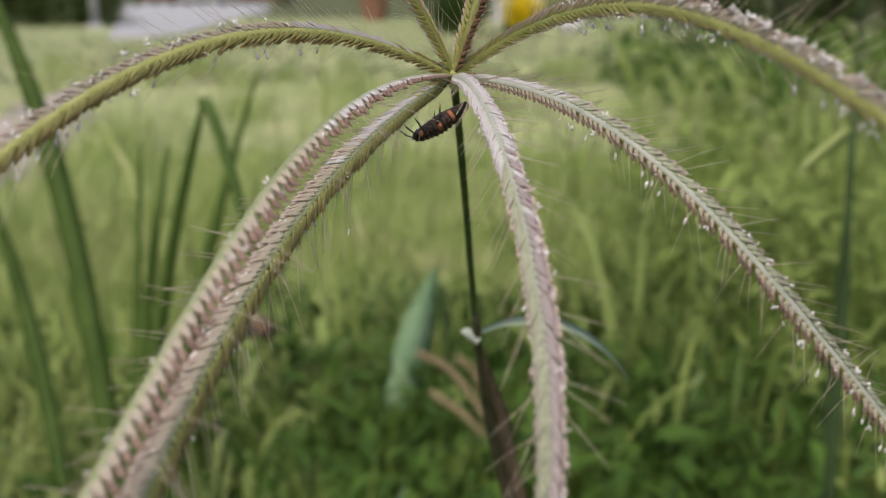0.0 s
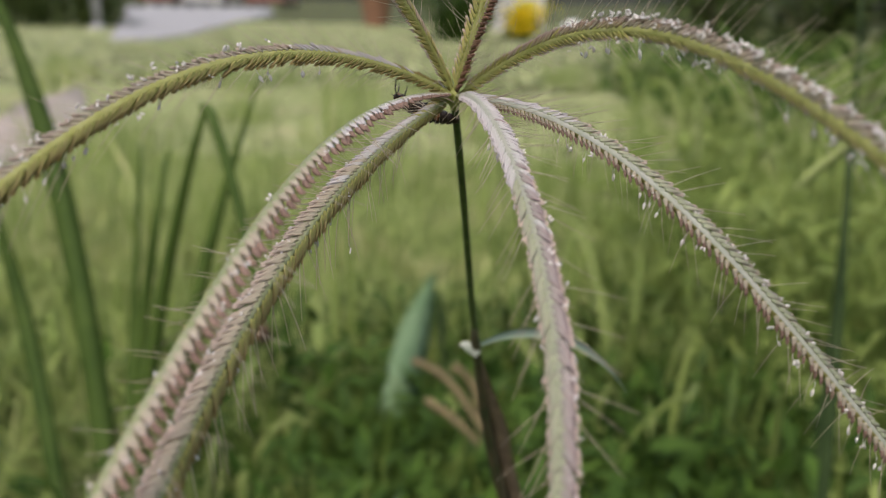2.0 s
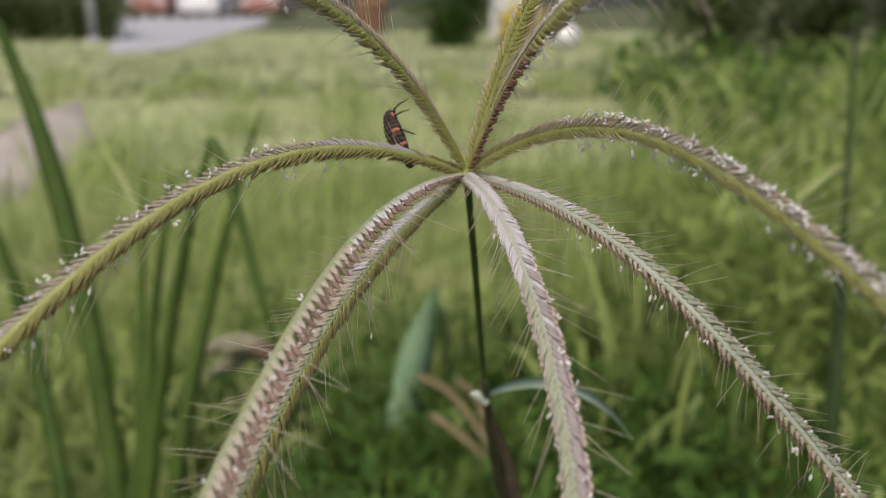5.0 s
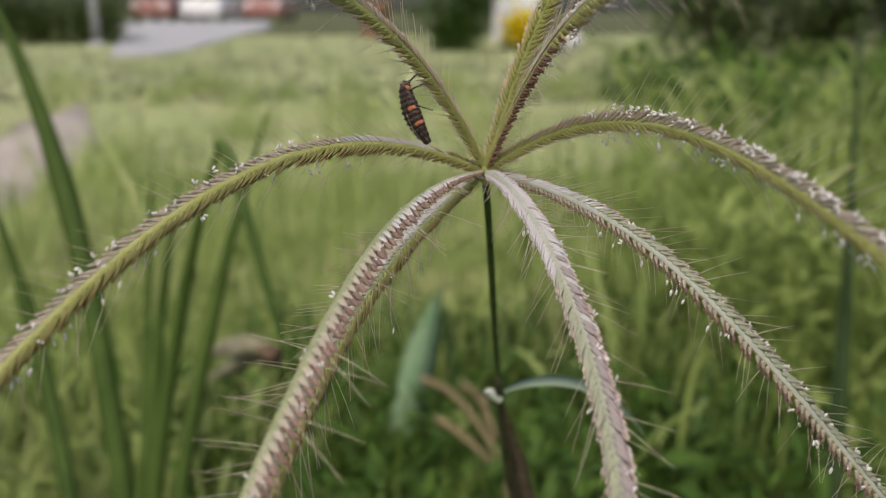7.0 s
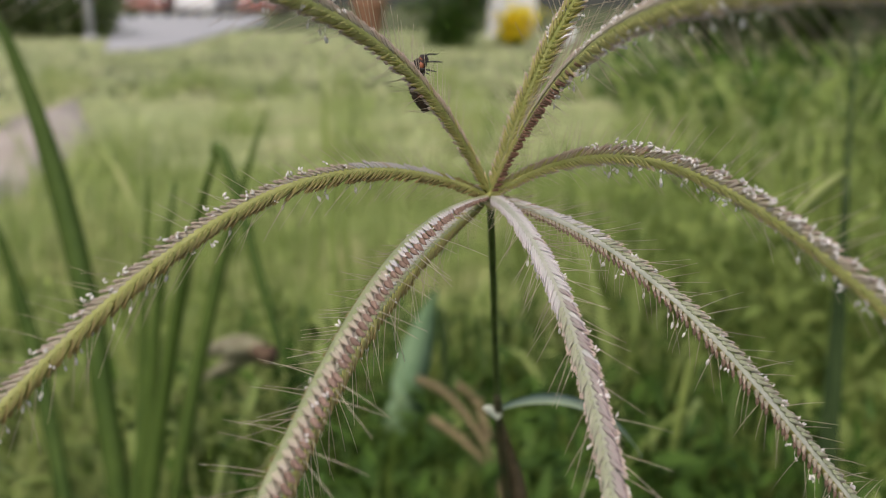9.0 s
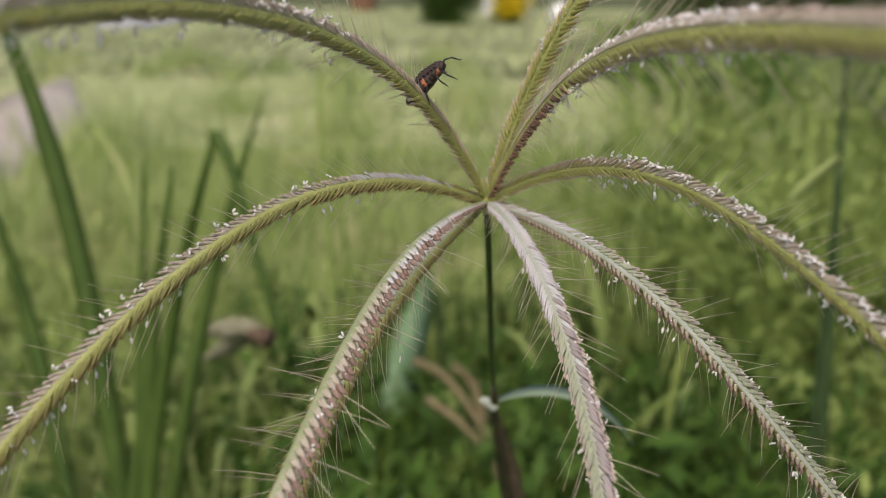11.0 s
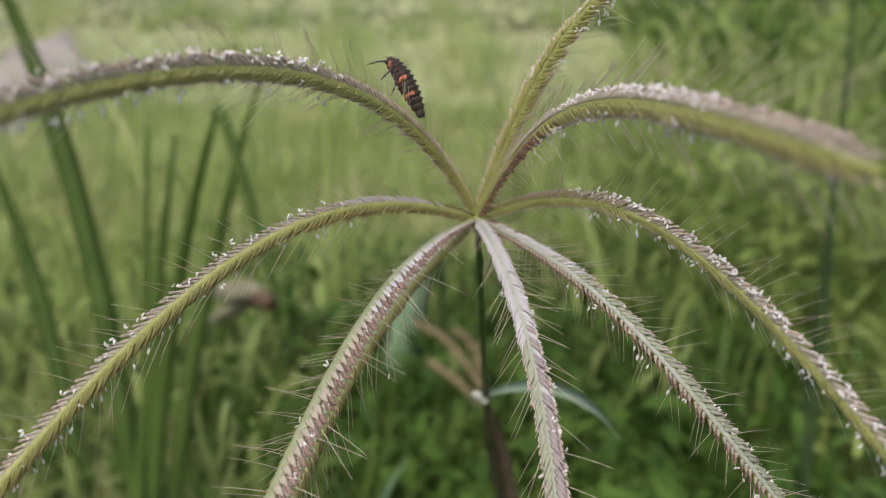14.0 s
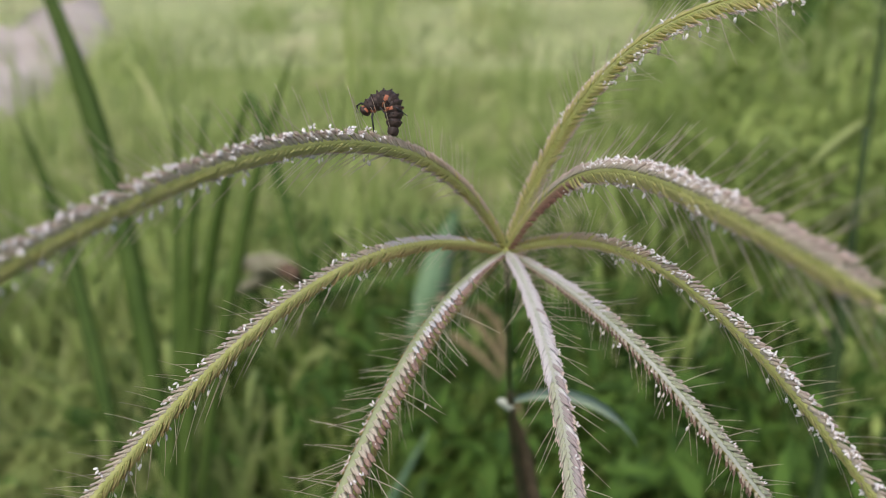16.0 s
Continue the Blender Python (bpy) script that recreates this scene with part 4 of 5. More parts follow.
STRANDS = {
    "clump": [
        ("blade", 0.0135, [(-0.1783, 0.4265, -0.0100), (-0.1971, 0.4399, 0.1562), (-0.2108, 0.5162, 0.3126), (-0.2818, 0.5239, 0.4668)]),
        ("blade", 0.0115, [(-0.2390, 0.4820, -0.0100), (-0.2496, 0.4942, 0.1063), (-0.2847, 0.5697, 0.1983), (-0.3121, 0.5639, 0.3145)]),
        ("stalk", 0.0085, [(-0.1804, 0.3828, -0.0100), (-0.1596, 0.3709, 0.1210), (-0.1476, 0.3939, 0.2621), (-0.0951, 0.3418, 0.3783)]),
        ("stalk", 0.0050, [(-0.0953, 0.3418, 0.3785), (-0.0900, 0.3392, 0.3869), (-0.0764, 0.3245, 0.3207), (-0.0648, 0.3158, 0.2916)]),
        ("blade", 0.0080, [(-0.1764, 0.3915, -0.0100), (-0.1585, 0.4007, 0.1245), (-0.1432, 0.4403, 0.2569), (-0.0937, 0.4458, 0.3838)]),
        ("stalk", 0.0066, [(-0.2025, 0.4654, -0.0100), (-0.1986, 0.4718, 0.1069), (-0.1965, 0.5146, 0.2186), (-0.1833, 0.5158, 0.3347)]),
        ("stalk", 0.0085, [(-0.1977, 0.4130, -0.0100), (-0.1876, 0.4233, 0.1088), (-0.1737, 0.4522, 0.2249), (-0.1510, 0.4658, 0.3406)]),
        ("blade", 0.0075, [(-0.1743, 0.3836, -0.0100), (-0.1659, 0.3910, 0.1005), (-0.1649, 0.4211, 0.2099), (-0.1438, 0.4158, 0.3195)]),
        ("soft", 0.0090, [(-0.4458, 1.0758, 0.2643), (-0.4312, 1.0942, 0.2576), (-0.3846, 1.0525, 0.2253), (-0.3585, 0.9958, 0.1333)]),
    ],
    "right": [
        ("dark", 0.0074, [(0.1858, 0.3432, -0.0100), (0.1845, 0.3528, 0.1142), (0.1920, 0.3756, 0.2374), (0.1823, 0.3808, 0.3613)]),
        ("soft", 0.0055, [(0.1850, 0.3858, 0.3625), (0.1800, 0.3900, 0.3572), (0.1654, 0.3792, 0.3490), (0.1571, 0.3758, 0.3426)]),
    ],
    "dryhead": [
        ("dry", 0.0075, [(-0.0205, 0.6495, 0.1384), (-0.0014, 0.6378, 0.1340), (0.0092, 0.5962, 0.1548), (0.0376, 0.5695, 0.1081)]),
        ("dry", 0.0075, [(-0.0091, 0.6295, 0.1126), (0.0106, 0.5978, 0.1152), (0.0198, 0.6112, 0.1017), (0.0421, 0.5795, 0.0881)]),
        ("dry", 0.0075, [(0.0110, 0.5995, 0.1559), (0.0212, 0.5928, 0.1516), (0.0254, 0.6162, 0.1389), (0.0363, 0.5795, 0.1214)]),
        ("dry", 0.0075, [(0.0262, 0.5995, 0.1442), (0.0294, 0.5928, 0.1362), (0.0323, 0.6162, 0.1041), (0.0384, 0.5795, 0.0977)]),
        ("dry", 0.0062, [(-0.0188, 0.6995, 0.0052), (0.0092, 0.6862, 0.0183), (0.0186, 0.6878, 0.0107), (0.0506, 0.6595, 0.0415)]),
        ("dry", 0.0062, [(-0.0209, 0.6929, -0.0337), (0.0016, 0.6795, 0.0053), (0.0187, 0.6812, 0.0075), (0.0426, 0.6529, 0.0500)]),
        ("dry", 0.0080, [(0.0706, 0.5031, -0.0100), (0.0593, 0.5286, 0.0291), (0.0500, 0.5581, 0.0720), (0.0365, 0.5795, 0.1072)]),
    ],
    "bluish": [
        ("teal", 0.0340, [(-0.0469, 0.6798, -0.0100), (-0.0402, 0.7027, 0.0629), (-0.0327, 0.7780, 0.0980), (-0.0049, 0.7958, 0.1687)]),
        ("dark", 0.0090, [(0.0044, 0.7940, -0.0100), (0.0049, 0.8134, 0.0369), (0.0037, 0.8221, 0.0868), (-0.0000, 0.8358, 0.1354)]),
        ("teal", 0.0200, [(-0.2638, -0.3477, -0.0100), (-0.1833, -0.0783, 0.0376), (-0.1200, 0.2119, 0.0636), (-0.0223, 0.4603, 0.1329)]),
    ],
    "drytuft": [
        ("straw", 0.0130, [(-0.1401, 0.6158, 0.1763), (-0.1527, 0.6258, 0.1834), (-0.1725, 0.6358, 0.1794), (-0.2022, 0.6458, 0.1552)]),
        ("straw", 0.0130, [(-0.1402, 0.6158, 0.1745), (-0.1483, 0.6258, 0.1745), (-0.1746, 0.6358, 0.1530), (-0.1987, 0.6458, 0.1392)]),
        ("straw", 0.0130, [(-0.1402, 0.6158, 0.1754), (-0.1430, 0.6075, 0.1848), (-0.1664, 0.6292, 0.1710), (-0.1808, 0.6358, 0.1643)]),
        ("brown", 0.0170, [(-0.1322, 0.6058, 0.1767), (-0.1380, 0.6108, 0.1766), (-0.1413, 0.6158, 0.1759), (-0.1499, 0.6208, 0.1766)]),
        ("dry", 0.0060, [(-0.2173, 0.6034, -0.0100), (-0.2124, 0.6150, 0.0434), (-0.2141, 0.6302, 0.0968), (-0.2004, 0.6458, 0.1477)]),
    ],
    "faint": [
        ("faint", 0.0080, [(-0.1150, 0.8884, -0.0100), (-0.1197, 0.9156, 0.1314), (-0.1378, 1.0083, 0.2428), (-0.1429, 1.0458, 0.3797)]),
        ("faint", 0.0070, [(-0.0789, 0.8034, -0.0100), (-0.0875, 0.8283, 0.0996), (-0.1023, 0.8721, 0.2053), (-0.1106, 0.8958, 0.3115)]),
        ("dark", 0.0060, [(0.2801, 0.5535, -0.0100), (0.2832, 0.5757, 0.1361), (0.2912, 0.5919, 0.2855), (0.2895, 0.6200, 0.4283)]),
    ],
}
LOOKS = {"blade": (M_BLADE, "blade"), "teal": (M_TEAL, "blade"), "stalk": (M_BLADE, "stalk"), "faint": (M_TALLWEED, "stalk"), "soft": (M_GRASS, "blade"), "dark": (M_DARK, "stalk"), "dry": (M_DRY, "stalk"), "pale": (M_PALE, "blade"), "brown": (M_BROWN, "stalk"), "straw": (M_STRAW, "blade")}
OWNERS = {
    "clump": ("grass_clump", "clump of tall green grass blades, one bent over", "grass"),
    "right": ("tall_stalk", "single dark green stalk with a drooping leaf", "grass"),
    "dryhead": ("dry_grass", "dry straw-brown grass stalks among the weeds", "dry grass"),
    "bluish": ("broad_leaf", "broad bluish-green grass leaf standing in the weeds", "grass"),
    "drytuft": ("dry_leaf", "withered pale leaf with a dark brown curled tip", "dry leaf"),
    "faint": ("grass_stalk", "thin pale green stalk standing in the lawn", "grass"),
}
for key, strands in STRANDS.items():
    name, label, category = OWNERS[key]
    owner = tagged(new(name), label, category)
    for i, (look_name, width, c) in enumerate(strands):
        if i and key == "faint":
            owner = tagged(new(name), label, category)
        mat, kind = LOOKS[look_name]
        strand(owner, "blade" if kind == "blade" else "stalk", c, width, mat, kind)


# ---- the far side of the lawn ----
def box(x0, x1, y0, y1, z0, z1):
    v = [(x, y, z) for z in (z0, z1) for y in (y0, y1) for x in (x0, x1)]
    return v, [(0, 2, 3, 1), (4, 5, 7, 6), (0, 1, 5, 4), (2, 6, 7, 3), (0, 4, 6, 2), (1, 3, 7, 5)]


def shrub(x, y, w, h, n, size, mat, label, seed, flowers=0):
    rng = np.random.default_rng(seed)
    ob = tagged(new("shrub"), label, "shrub")
    ob.location = (x, y, 0)
    tips = []
    for k in range(9):
        a = rng.uniform(0, 2 * math.pi)
        e = np.array([math.cos(a) * w * rng.uniform(0.1, 0.42), math.sin(a) * w * rng.uniform(0.1, 0.3), h * rng.uniform(0.55, 0.95)])
        p = bezier([(0, 0, -0.02), (0, 0, h * 0.25), e * [0.6, 0.6, 0.6], e], 8)
        part("branch", mesh_from("branch", *sweep(p, np.linspace(0.03 * h, 0.006 * h, 8), 6, up=(0.3, 1, 0.1)), [M_BARK]), ob)
        tips += list(p[1:])
    tips = np.array(tips)
    c = tips[rng.integers(0, len(tips), n)] + rng.normal(0, 1, (n, 3)) * [w * 0.13, w * 0.11, h * 0.11]
    c[:, 2] = np.maximum(c[:, 2], 0.03)
    leaf_cloud("foliage", c, size, mat, seed, "", "", parent=ob)
    if flowers:
        k = rng.integers(0, n, flowers)
        d = c[k] * [0.9, 0.9, 0.8] + [0, -0.2 * w, 0.22 * h]
        leaf_cloud("blossom", d, size * 1.1, M_YELLOW, seed + 1, "bright yellow blossom", "", parent=ob)
    return ob


shrub(-4.8, 12.2, 1.6, 0.8, 1800, 0.10, M_HEDGE, "dark green leafy shrub at the drive's edge", 51)
shrub(-5.5, 12.0, 1.6, 0.85, 1700, 0.10, M_HEDGE, "dark green bushy shrub beside the lawn", 52)
shrub(-6.3, 11.8, 1.6, 0.95, 1700, 0.10, M_HEDGE, "broad dark green shrub beside the lawn", 57)
shrub(0.14, 9.8, 1.05, 0.85, 3200, 0.07, M_WEED, "clipped dark green shrub at the lawn's end", 53)
shrub(0.85, 9.9, 0.66, 0.46, 900, 0.06, M_HEDGE, "green shrub covered in yellow blossom", 54, flowers=1300)
shrub(2.1, 6.6, 1.4, 1.0, 1700, 0.09, M_HEDGE, "dark shaded shrub at the lawn's edge", 55)
shrub(2.75, 6.5, 1.3, 0.95, 1500, 0.09, M_HEDGE, "dark leafy shrub between the taller ones", 58)
shrub(4.2, 6.6, 1.6, 1.1, 1500, 0.10, M_HEDGE, "broad dark shrub at the lawn's edge", 59)
shrub(3.4, 6.2, 1.6, 1.2, 1700, 0.10, M_HEDGE, "tall dark green shrub at the lawn's edge", 56)


def far_things():
    post = tagged(new("post"), "grey metal post at the drive's edge", "post")
    post.location = (-4.4, 11.2, 0)
    part("pole", mesh_from("pole", *sweep([(0, 0, -0.05), (0, 0, 0.6), (0, 0, 1.55), (0, 0, 1.6)], [0.055, 0.05, 0.05, 0.035], 12, up=(0, 1, 0)), [M_STEEL]), post)
    part("footing", mesh_from("footing", *sweep([(0, 0, -0.05), (0, 0, 0.05), (0, 0, 0.07)], [0.12, 0.11, 0.06], 12, up=(0, 1, 0)), [M_CONCRETE]), post)
    pot = tagged(new("plant_pot"), "tall terracotta pot at the lawn's end", "pot")
    pot.location = (-1.12, 14.5, 0)
    prof = [(0.0, 0.18), (0.05, 0.19), (0.45, 0.27), (0.5, 0.30), (0.57, 0.30), (0.575, 0.27), (0.5, 0.25)]
    part("body", mesh_from("body", *sweep([(0, 0, z) for z, r in prof[:5]], [r for z, r in prof[:5]], 20, up=(0, 1, 0)), [M_TERRA]), pot)
    part("soil", mesh_from("soil", *sweep([(0, 0, 0.571), (0, 0, 0.585)], [0.2, 0.18], 20, up=(0, 1, 0)), [M_SOIL]), pot)
    v, f = box(0.74, 1.45, 13.0, 13.2, -0.05, 1.8)
    wall = tagged(new("wall_north", mesh_from("wall_north", v, f, [M_WALL], smooth=False)), "white plastered garden wall", "wall", kind="structure")
    v, f = box(0.71, 1.48, 12.97, 13.23, 1.8, 1.86)
    part("coping", mesh_from("coping", v, f, [M_CONCRETE], smooth=False), wall)
    r = 0.13
    ball = [(0, 0, r + r * math.sin(a)) for a in np.linspace(-1.57, 1.57, 13)]
    ob = new("garden_ball", mesh_from("garden_ball", *sweep(ball, [max(0.004, r * math.cos(a)) for a in np.linspace(-1.57, 1.57, 13)], 20, up=(0, 1, 0)), [M_WALL]))
    ob.location = (1.36, 9.4, 0.0)
    tagged(ob, "round white ornament resting in the grass", "ornament")


far_things()


def car(x, y, paint, label):
    ob = tagged(new("car"), label, "car", group="parked cars")
    ob.location = (x, y, 0.03)
    w = 0.85
    sec = [(-2.0, 0.35, 0.75), (-1.9, 0.25, 0.9), (-1.0, 0.22, 0.98), (1.6, 0.22, 1.0), (2.0, 0.3, 0.85)]
    v, f = [], []
    for yy, z0, z1 in sec:
        v += [(-w, yy, z0), (w, yy, z0), (w, yy, z1 - 0.12), (w - 0.1, yy, z1), (-w + 0.1, yy, z1), (-w, yy, z1 - 0.12)]
    for i in range(4):
        f += [(i * 6 + j, i * 6 + (j + 1) % 6, i * 6 + 6 + (j + 1) % 6, i * 6 + 6 + j) for j in range(6)]
    f += [tuple(range(6))[::-1], tuple(24 + j for j in range(6))]
    part("body", mesh_from("body", v, f, [paint], smooth=False), ob)
    v = [(-0.75, -1.0, 0.96), (0.75, -1.0, 0.96), (0.75, 1.8, 0.98), (-0.75, 1.8, 0.98), (-0.58, -0.3, 1.46), (0.58, -0.3, 1.46), (0.58, 1.3, 1.46), (-0.58, 1.3, 1.46)]
    f = [(0, 1, 5, 4), (1, 2, 6, 5), (2, 3, 7, 6), (3, 0, 4, 7), (0, 3, 2, 1), (4, 5, 6, 7)]
    part("cabin", mesh_from("cabin", v, f, [M_GLASS], smooth=False), ob, "dark glazed cabin")
    v, f = box(-0.57, 0.57, -0.28, 1.28, 1.461, 1.49)
    part("roof", mesh_from("roof", v, f, [paint], smooth=False), ob)
    for sx in (-1, 1):
        v, f = box(sx * 0.6 - 0.16, sx * 0.6 + 0.16, -2.06, -1.96, 0.62, 0.74)
        part("headlight", mesh_from("headlight", v, f, [M_WHITE], smooth=False), ob)
        for yy in (-1.25, 1.25):
            v, f = sweep([(sx * 0.66, yy, 0.29), (sx * 0.70, yy, 0.29), (sx * 0.84, yy, 0.29), (sx * 0.87, yy, 0.29)], [0.25, 0.29, 0.29, 0.25], 18)
            part("wheel", mesh_from("wheel", v, f, [M_TYRE]), ob)


car(-12.2, 39.0, M_RED, "parked red car at the end of the drive")
car(-10.2, 39.5, M_WHITE, "parked white car at the end of the drive")
car(-7.7, 40.0, M_RED, "parked dull red car at the drive's edge")

# ---- the beetle larva ----
M_LARVA = surface("larva_black", (0.018, 0.012, 0.010), (0.066, 0.042, 0.034), 900, 0.55, 0.00006, fine=4500, spec=0.3)
M_ORANGE = surface("larva_orange", (0.26, 0.075, 0.035), (0.42, 0.16, 0.08), 900, 0.5, 0.00003, fine=5000)
M_LEG = surface("larva_leg", (0.012, 0.012, 0.014), (0.03, 0.03, 0.032), 900, 0.35, 0.00001, fine=4000)
# seconds; tail, middle and head of the body's line; its back
LARVA = [
    (0, (0.00265, 0.1036, 0.4073), (-0.00041, 0.10249, 0.40529), (-0.0033, 0.10154, 0.40381), (0.0, -0.29, -0.96)),
    (0.5, (0.00292, 0.10368, 0.40752), (-0.00074, 0.10278, 0.40451), (-0.0038, 0.1025, 0.40359), (0.0, -0.29, -0.96)),
    (0.8, (0.00314, 0.10356, 0.4071), (0.00029, 0.10306, 0.40546), (-0.00332, 0.10256, 0.40382), (0.0, -0.29, -0.96)),
    (1.5, (0.00212, 0.10761, 0.40672), (-0.00121, 0.10755, 0.40652), (-0.00518, 0.10778, 0.40733), (0.0, -0.2, -0.98)),
    (2, (0.00171, 0.1088, 0.4072), (-0.00233, 0.10911, 0.40823), (-0.00608, 0.10966, 0.4101), (0.0, -0.2, -0.98)),
    (2.5, (-0.00255, 0.10846, 0.40956), (-0.00637, 0.10911, 0.41096), (-0.00927, 0.10967, 0.41203), (0.0, -0.53, -0.85)),
    (3, (-0.00405, 0.1046, 0.41062), (-0.00628, 0.1072, 0.41167), (-0.00656, 0.11001, 0.4135), (-0.83, -0.52, -0.21)),
    (3.3, (-0.00455, 0.10405, 0.41173), (-0.00643, 0.10605, 0.41356), (-0.0078, 0.1084, 0.41661), (-0.91, -0.41, 0.0)),
    (3.5, (-0.00494, 0.10371, 0.41156), (-0.00691, 0.10524, 0.41518), (-0.00736, 0.10648, 0.41783), (-0.91, -0.41, 0.0)),
    (4, (-0.00582, 0.10299, 0.41205), (-0.00746, 0.10458, 0.41764), (-0.00862, 0.10555, 0.42105), (-0.91, -0.41, 0.0)),
    (4.2, (-0.00561, 0.10309, 0.41239), (-0.00781, 0.10432, 0.41668), (-0.00911, 0.10521, 0.41983), (-0.91, -0.41, 0.0)),
    (6.3, (-0.00623, 0.10227, 0.41251), (-0.00757, 0.10442, 0.41573), (-0.00721, 0.10639, 0.41826), (-0.8, -0.6, 0.0)),
    (6.6, (-0.00634, 0.10231, 0.41265), (-0.00903, 0.10353, 0.41706), (-0.01009, 0.10434, 0.41998), (-0.91, -0.41, 0.0)),
    (7, (-0.00613, 0.10245, 0.41517), (-0.00795, 0.1034, 0.41857), (-0.00893, 0.1044, 0.42217), (-0.91, -0.41, 0.0)),
    (7.4, (-0.00627, 0.10189, 0.41599), (-0.00787, 0.10309, 0.42028), (-0.00878, 0.10439, 0.42489), (-0.91, -0.4, 0.1)),
    (7.8, (-0.00614, 0.10419, 0.41616), (-0.00679, 0.10545, 0.42067), (-0.00773, 0.10675, 0.42532), (-0.91, -0.4, 0.1)),
    (8.2, (-0.00623, 0.10265, 0.41854), (-0.00858, 0.10367, 0.42238), (-0.00863, 0.10483, 0.42664), (-0.91, -0.4, 0.1)),
    (10.3, (-0.00782, 0.0971, 0.42533), (-0.00585, 0.09593, 0.42775), (-0.00426, 0.09467, 0.42983), (-0.51, -0.3, 0.81)),
    (10.7, (-0.00852, 0.09647, 0.42565), (-0.00664, 0.09561, 0.42808), (-0.00415, 0.09455, 0.42989), (-0.51, -0.3, 0.81)),
    (11.1, (-0.00896, 0.09635, 0.42521), (-0.00714, 0.09523, 0.42768), (-0.00545, 0.09399, 0.42977), (-0.51, -0.3, 0.81)),
    (11.5, (-0.00934, 0.09576, 0.42559), (-0.00782, 0.09444, 0.42825), (-0.0068, 0.09291, 0.43017), (-0.51, -0.3, 0.81)),
    (11.9, (-0.00982, 0.09502, 0.42561), (-0.00797, 0.09384, 0.42844), (-0.00701, 0.09237, 0.43029), (-0.51, -0.3, 0.81)),
    (12.3, (-0.00944, 0.09482, 0.42622), (-0.00757, 0.09378, 0.42929), (-0.00586, 0.0921, 0.43031), (-0.47, -0.47, 0.75)),
    (12.7, (-0.00856, 0.09491, 0.42773), (-0.00836, 0.09321, 0.42998), (-0.00824, 0.09154, 0.43233), (0.0, -0.87, 0.49)),
    (13.1, (-0.00577, 0.09513, 0.42739), (-0.00737, 0.09649, 0.43137), (-0.00947, 0.09712, 0.43313), (0.64, -0.21, 0.74)),
    (13.5, (-0.0066, 0.09472, 0.42717), (-0.00856, 0.09635, 0.43175), (-0.01113, 0.09708, 0.43375), (0.64, -0.21, 0.74)),
    (13.9, (-0.00651, 0.09507, 0.42706), (-0.00849, 0.0965, 0.43105), (-0.01056, 0.09744, 0.43367), (0.64, -0.21, 0.74)),
    (14.3, (-0.00731, 0.09388, 0.4279), (-0.00928, 0.09562, 0.43094), (-0.0116, 0.097, 0.43295), (0.52, -0.21, 0.83)),
    (14.5, (-0.00772, 0.09279, 0.42909), (-0.01088, 0.09404, 0.4325), (-0.01353, 0.09468, 0.43425), (0.52, -0.21, 0.83)),
    (14.7, (-0.00849, 0.09127, 0.43121), (-0.01063, 0.09323, 0.43366), (-0.0134, 0.09489, 0.43532), (0.52, -0.21, 0.83)),
    (15, (-0.01078, 0.08856, 0.43128), (-0.01258, 0.09003, 0.43521), (-0.01567, 0.0907, 0.43708), (0.52, -0.21, 0.83)),
    (15.3, (-0.01314, 0.08457, 0.43236), (-0.01532, 0.08592, 0.43595), (-0.01837, 0.08671, 0.4381), (0.52, -0.21, 0.83)),
    (15.6, (-0.01332, 0.08439, 0.43293), (-0.01471, 0.08726, 0.43601), (-0.01698, 0.0891, 0.43648), (0.52, -0.21, 0.83)),
    (16, (-0.01391, 0.08347, 0.43369), (-0.01448, 0.08489, 0.43729), (-0.01742, 0.08429, 0.4359), (0.4, -0.2, 0.9)),
]
SEGMENTS = [("tail_segment", 0.66), ("body_segment", 0.88), ("body_segment", 1.05), ("body_segment", 1.19), ("body_segment", 1.28), ("body_segment", 1.33), ("body_segment", 1.33),
            ("body_segment", 1.27), ("thorax_segment", 1.15), ("thorax_segment", 1.06), ("thorax_segment", 0.95), ("head", 0.72)]


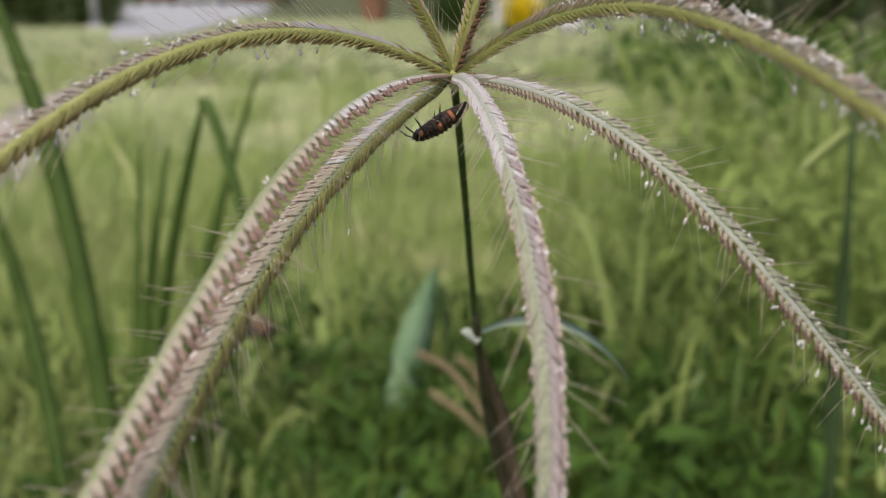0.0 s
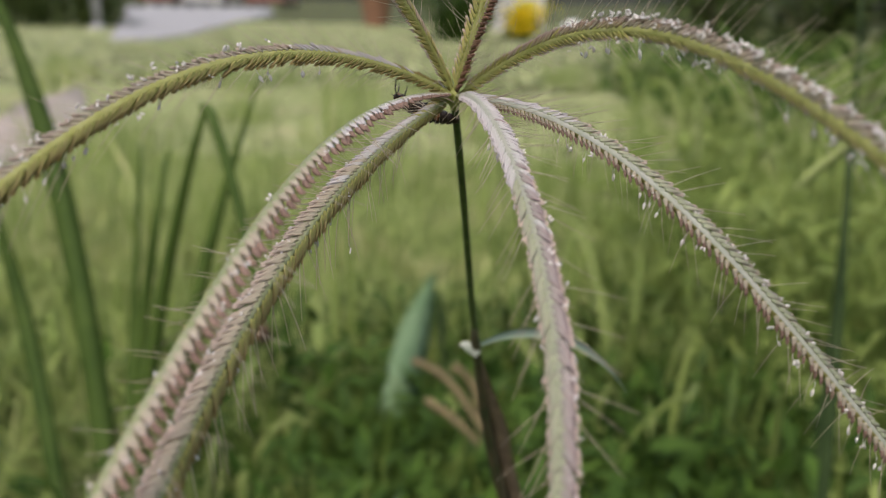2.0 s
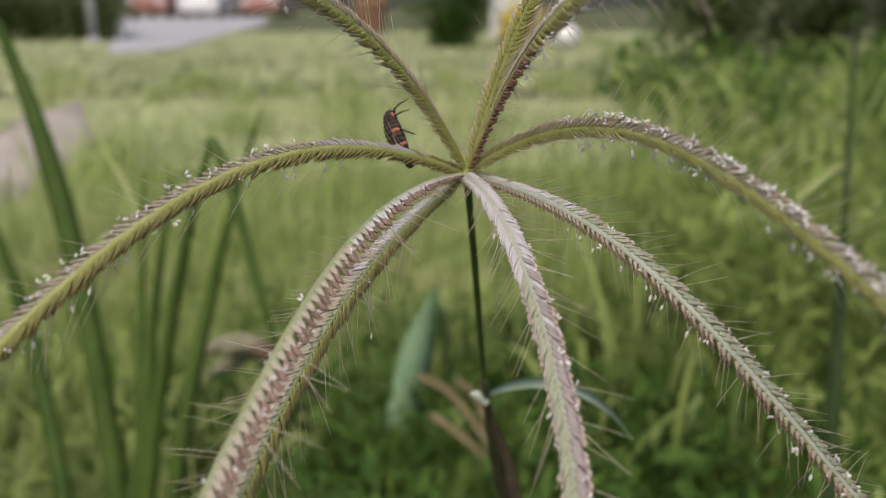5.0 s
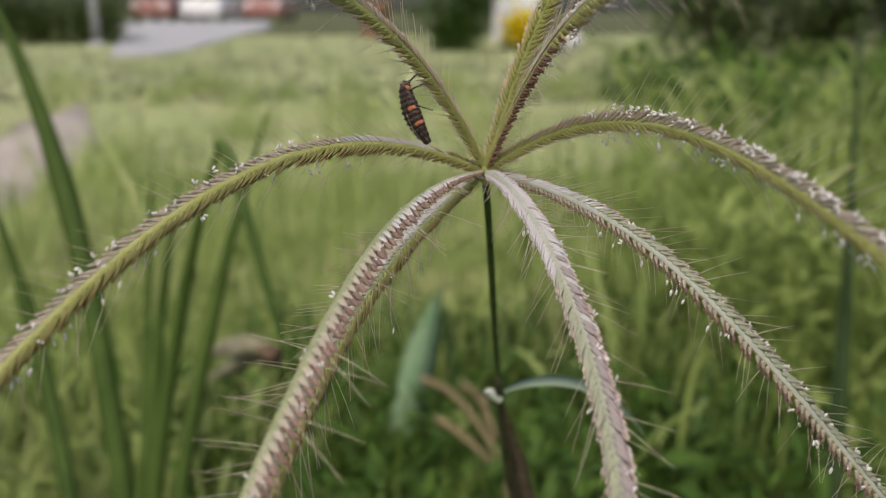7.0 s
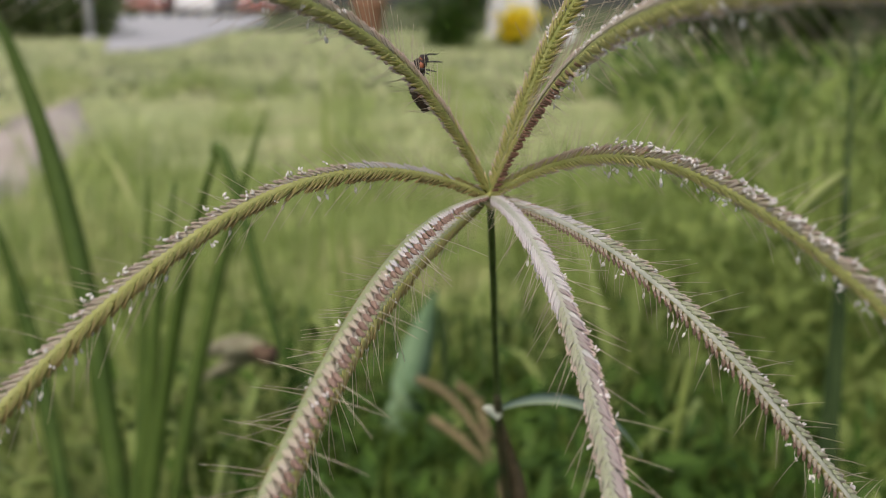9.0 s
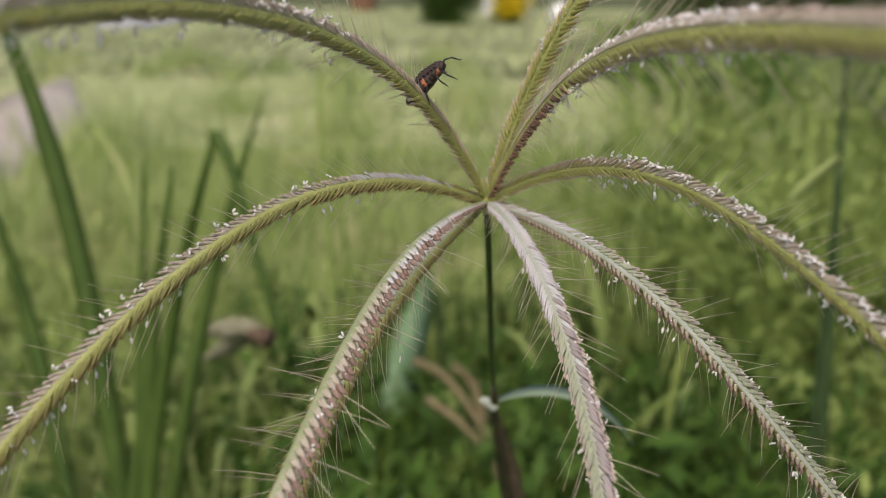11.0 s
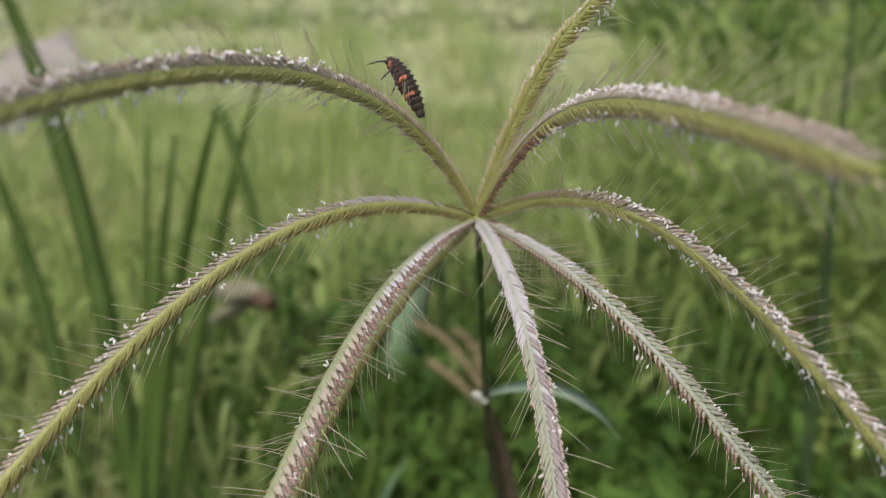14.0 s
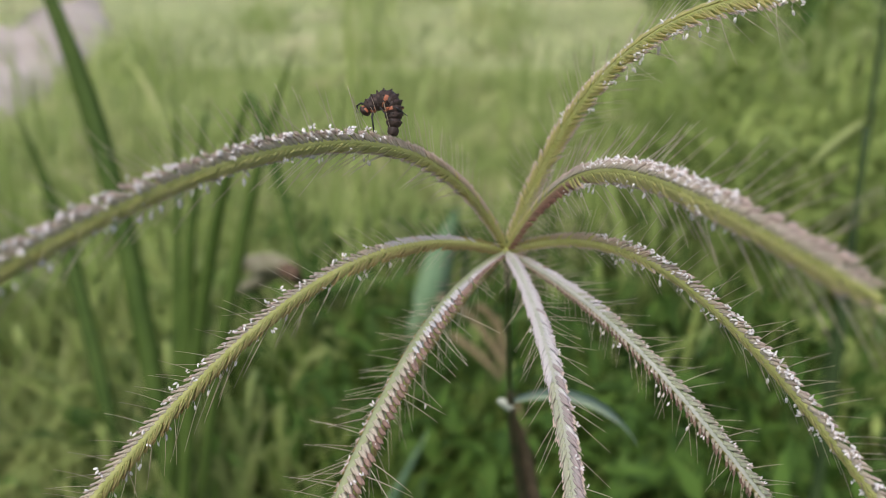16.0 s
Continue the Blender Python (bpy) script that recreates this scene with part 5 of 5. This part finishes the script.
def larva_segment(k, radius):
    mm = 0.001
    rng = np.random.default_rng(300 + k)
    g = Mesh()
    half = 0.58 if k < 11 else 0.48
    rings, sides = 6, 14
    v, f, m = [], [], []
    for i in range(rings + 1):
        u = -1 + 2 * i / rings
        r = radius * max(0.6, (1 - abs(u) ** 2.6 * 0.34))
        if k == 11:
            r = radius * max(0.12, math.sqrt(max(0, 1 - (u * 0.97) ** 2)))
        for j in range(sides):
            a = 2 * math.pi * j / sides
            lump = 1 + 0.10 * (math.cos(3 * a + 0.4) * (1 - u * u)) + 0.03 * rng.normal()
            v.append((math.cos(a) * r * 1.05 * lump, u * half, math.sin(a) * r * 0.82 * lump))
    for i in range(rings):
        for j in range(sides):
            j2 = (j + 1) % sides
            f.append((i * sides + j, i * sides + j2, (i + 1) * sides + j2, (i + 1) * sides + j))
            side = abs(math.cos(2 * math.pi * (j + 0.5) / sides))
            spot = (k == 3 and 1 < i < 5 and side > 0.45) or (k == 6 and 0.55 < side and j < 8 and 1 < i < 5) or (k == 10 and side > 0.8 and 1 < i < 5) or (k == 11 and 0.4 < side < 0.9 and i < 3)
            m.append(1 if spot else 0)
    f += [tuple(range(sides))[::-1], tuple(rings * sides + j for j in range(sides))]
    m += [0, 0]
    g.add(np.array(v) * mm, f, m)
    # rows of small warts
    for a in (0.35, 0.95, 1.57, 2.2, 2.8):
        if k in (0, 11):
            continue
        c = np.array([math.cos(a) * radius * 1.05, 0.05, math.sin(a) * radius * 0.85]) * mm
        tip = c * [1.14, 1, 1.14] + [0, -0.08 * mm, 0]
        v, f = sweep([c * 0.85, (c + tip) / 2, tip], np.array([0.16, 0.11, 0.03]) * mm, 6, up=(0, 1, 0))
        g.add(v, f, 1 if k in (3, 6) and a in (0.35, 2.8) else 0)
    return g.done("segment", [M_LARVA, M_ORANGE])


def larva_leg(side, reach):
    mm = 0.001
    g = Mesh()
    p = np.array([(0.4 * side, 0, -0.4), (1.35 * side, reach * 0.7, -0.1), (2.0 * side, reach * 1.2, -0.7), (2.1 * side, reach * 1.6, -1.6), (2.3 * side, reach * 1.75, -1.8)]) * mm
    fine = np.concatenate([np.linspace(a, b, 4)[:-1] for a, b in zip(p[:-1], p[1:])] + [p[-1:]])
    r = np.interp(np.linspace(0, 1, len(fine)), [0, 0.3, 0.34, 0.62, 0.7, 1], [0.17, 0.13, 0.09, 0.11, 0.07, 0.035]) * mm
    v, f = sweep(fine, r, 7, up=(0, 1, 0.2))
    g.add(v, f)
    return g.done("leg", [M_LEG])


def build_larva():
    root = tagged(new("beetle_larva"), "black ladybird larva with orange spots, creeping on the seed head", "larva")
    parts = []
    for k, (name, radius) in enumerate(SEGMENTS):
        seg = part(name, larva_segment(k, radius), root)
        if k in (8, 9, 10):
            for side in (-1, 1):
                part("leg", larva_leg(side, (-1.3, 0.1 + 0.3 * side, 1.0)[k - 8]), seg, "jointed black leg")
        if k == 11:
            for side in (-1, 1):
                v, f = sweep(np.array([(0.15 * side, 0.3, 0.1), (0.3 * side, 0.55, 0.12), (0.42 * side, 0.72, 0.05)]) * 0.001, np.array([0.05, 0.045, 0.02]) * 0.001, 6)
                part("antenna", mesh_from("antenna", v, f, [M_LEG]), seg)
        parts.append(seg)
    return root, parts


LARVA_ROOT, LARVA_PARTS = build_larva()


def motions():
    hub = Matrix.Translation(SPIKES["D"][0])
    walk(HEAD, [(t, hub @ pose(0, 0, 0, a, b, c) @ hub.inverted()) for t, a, b, c in LEAN])
    root_rows, part_rows = [], [[] for _ in LARVA_PARTS]
    times = [row[0] for row in LEAN]
    for t, tail, mid, head, back in LARVA:
        lean = pose(0, 0, 0, *(float(np.interp(t, times, [row[k] for row in LEAN])) for k in (1, 2, 3)))
        tail, mid, head = (np.array(hub @ lean @ hub.inverted() @ Vector(p)) for p in (tail, mid, head))
        back = np.array(lean @ Vector(back))
        root_rows.append((t, pose(*mid)))
        knee = 2 * mid - 0.5 * (tail + head)
        for k in range(len(SEGMENTS)):
            u = 0.03 + 0.94 * k / (len(SEGMENTS) - 1)
            p = (1 - u) ** 2 * tail + 2 * u * (1 - u) * knee + u * u * head
            way = (1 - u) * (knee - tail) + u * (head - knee)
            m = frame_matrix(p - mid, way, back)
            part_rows[k].append((t, Matrix(m.tolist())))
    walk(LARVA_ROOT, root_rows)
    for seg, rows in zip(LARVA_PARTS, part_rows):
        walk(seg, rows)
    for key, rows in SWAY.items():
        walk(SPIKE_PARTS[key], [(t, hub @ pose(0, 0, 0, a, b, c) @ hub.inverted()) for t, a, b, c in rows])


motions()
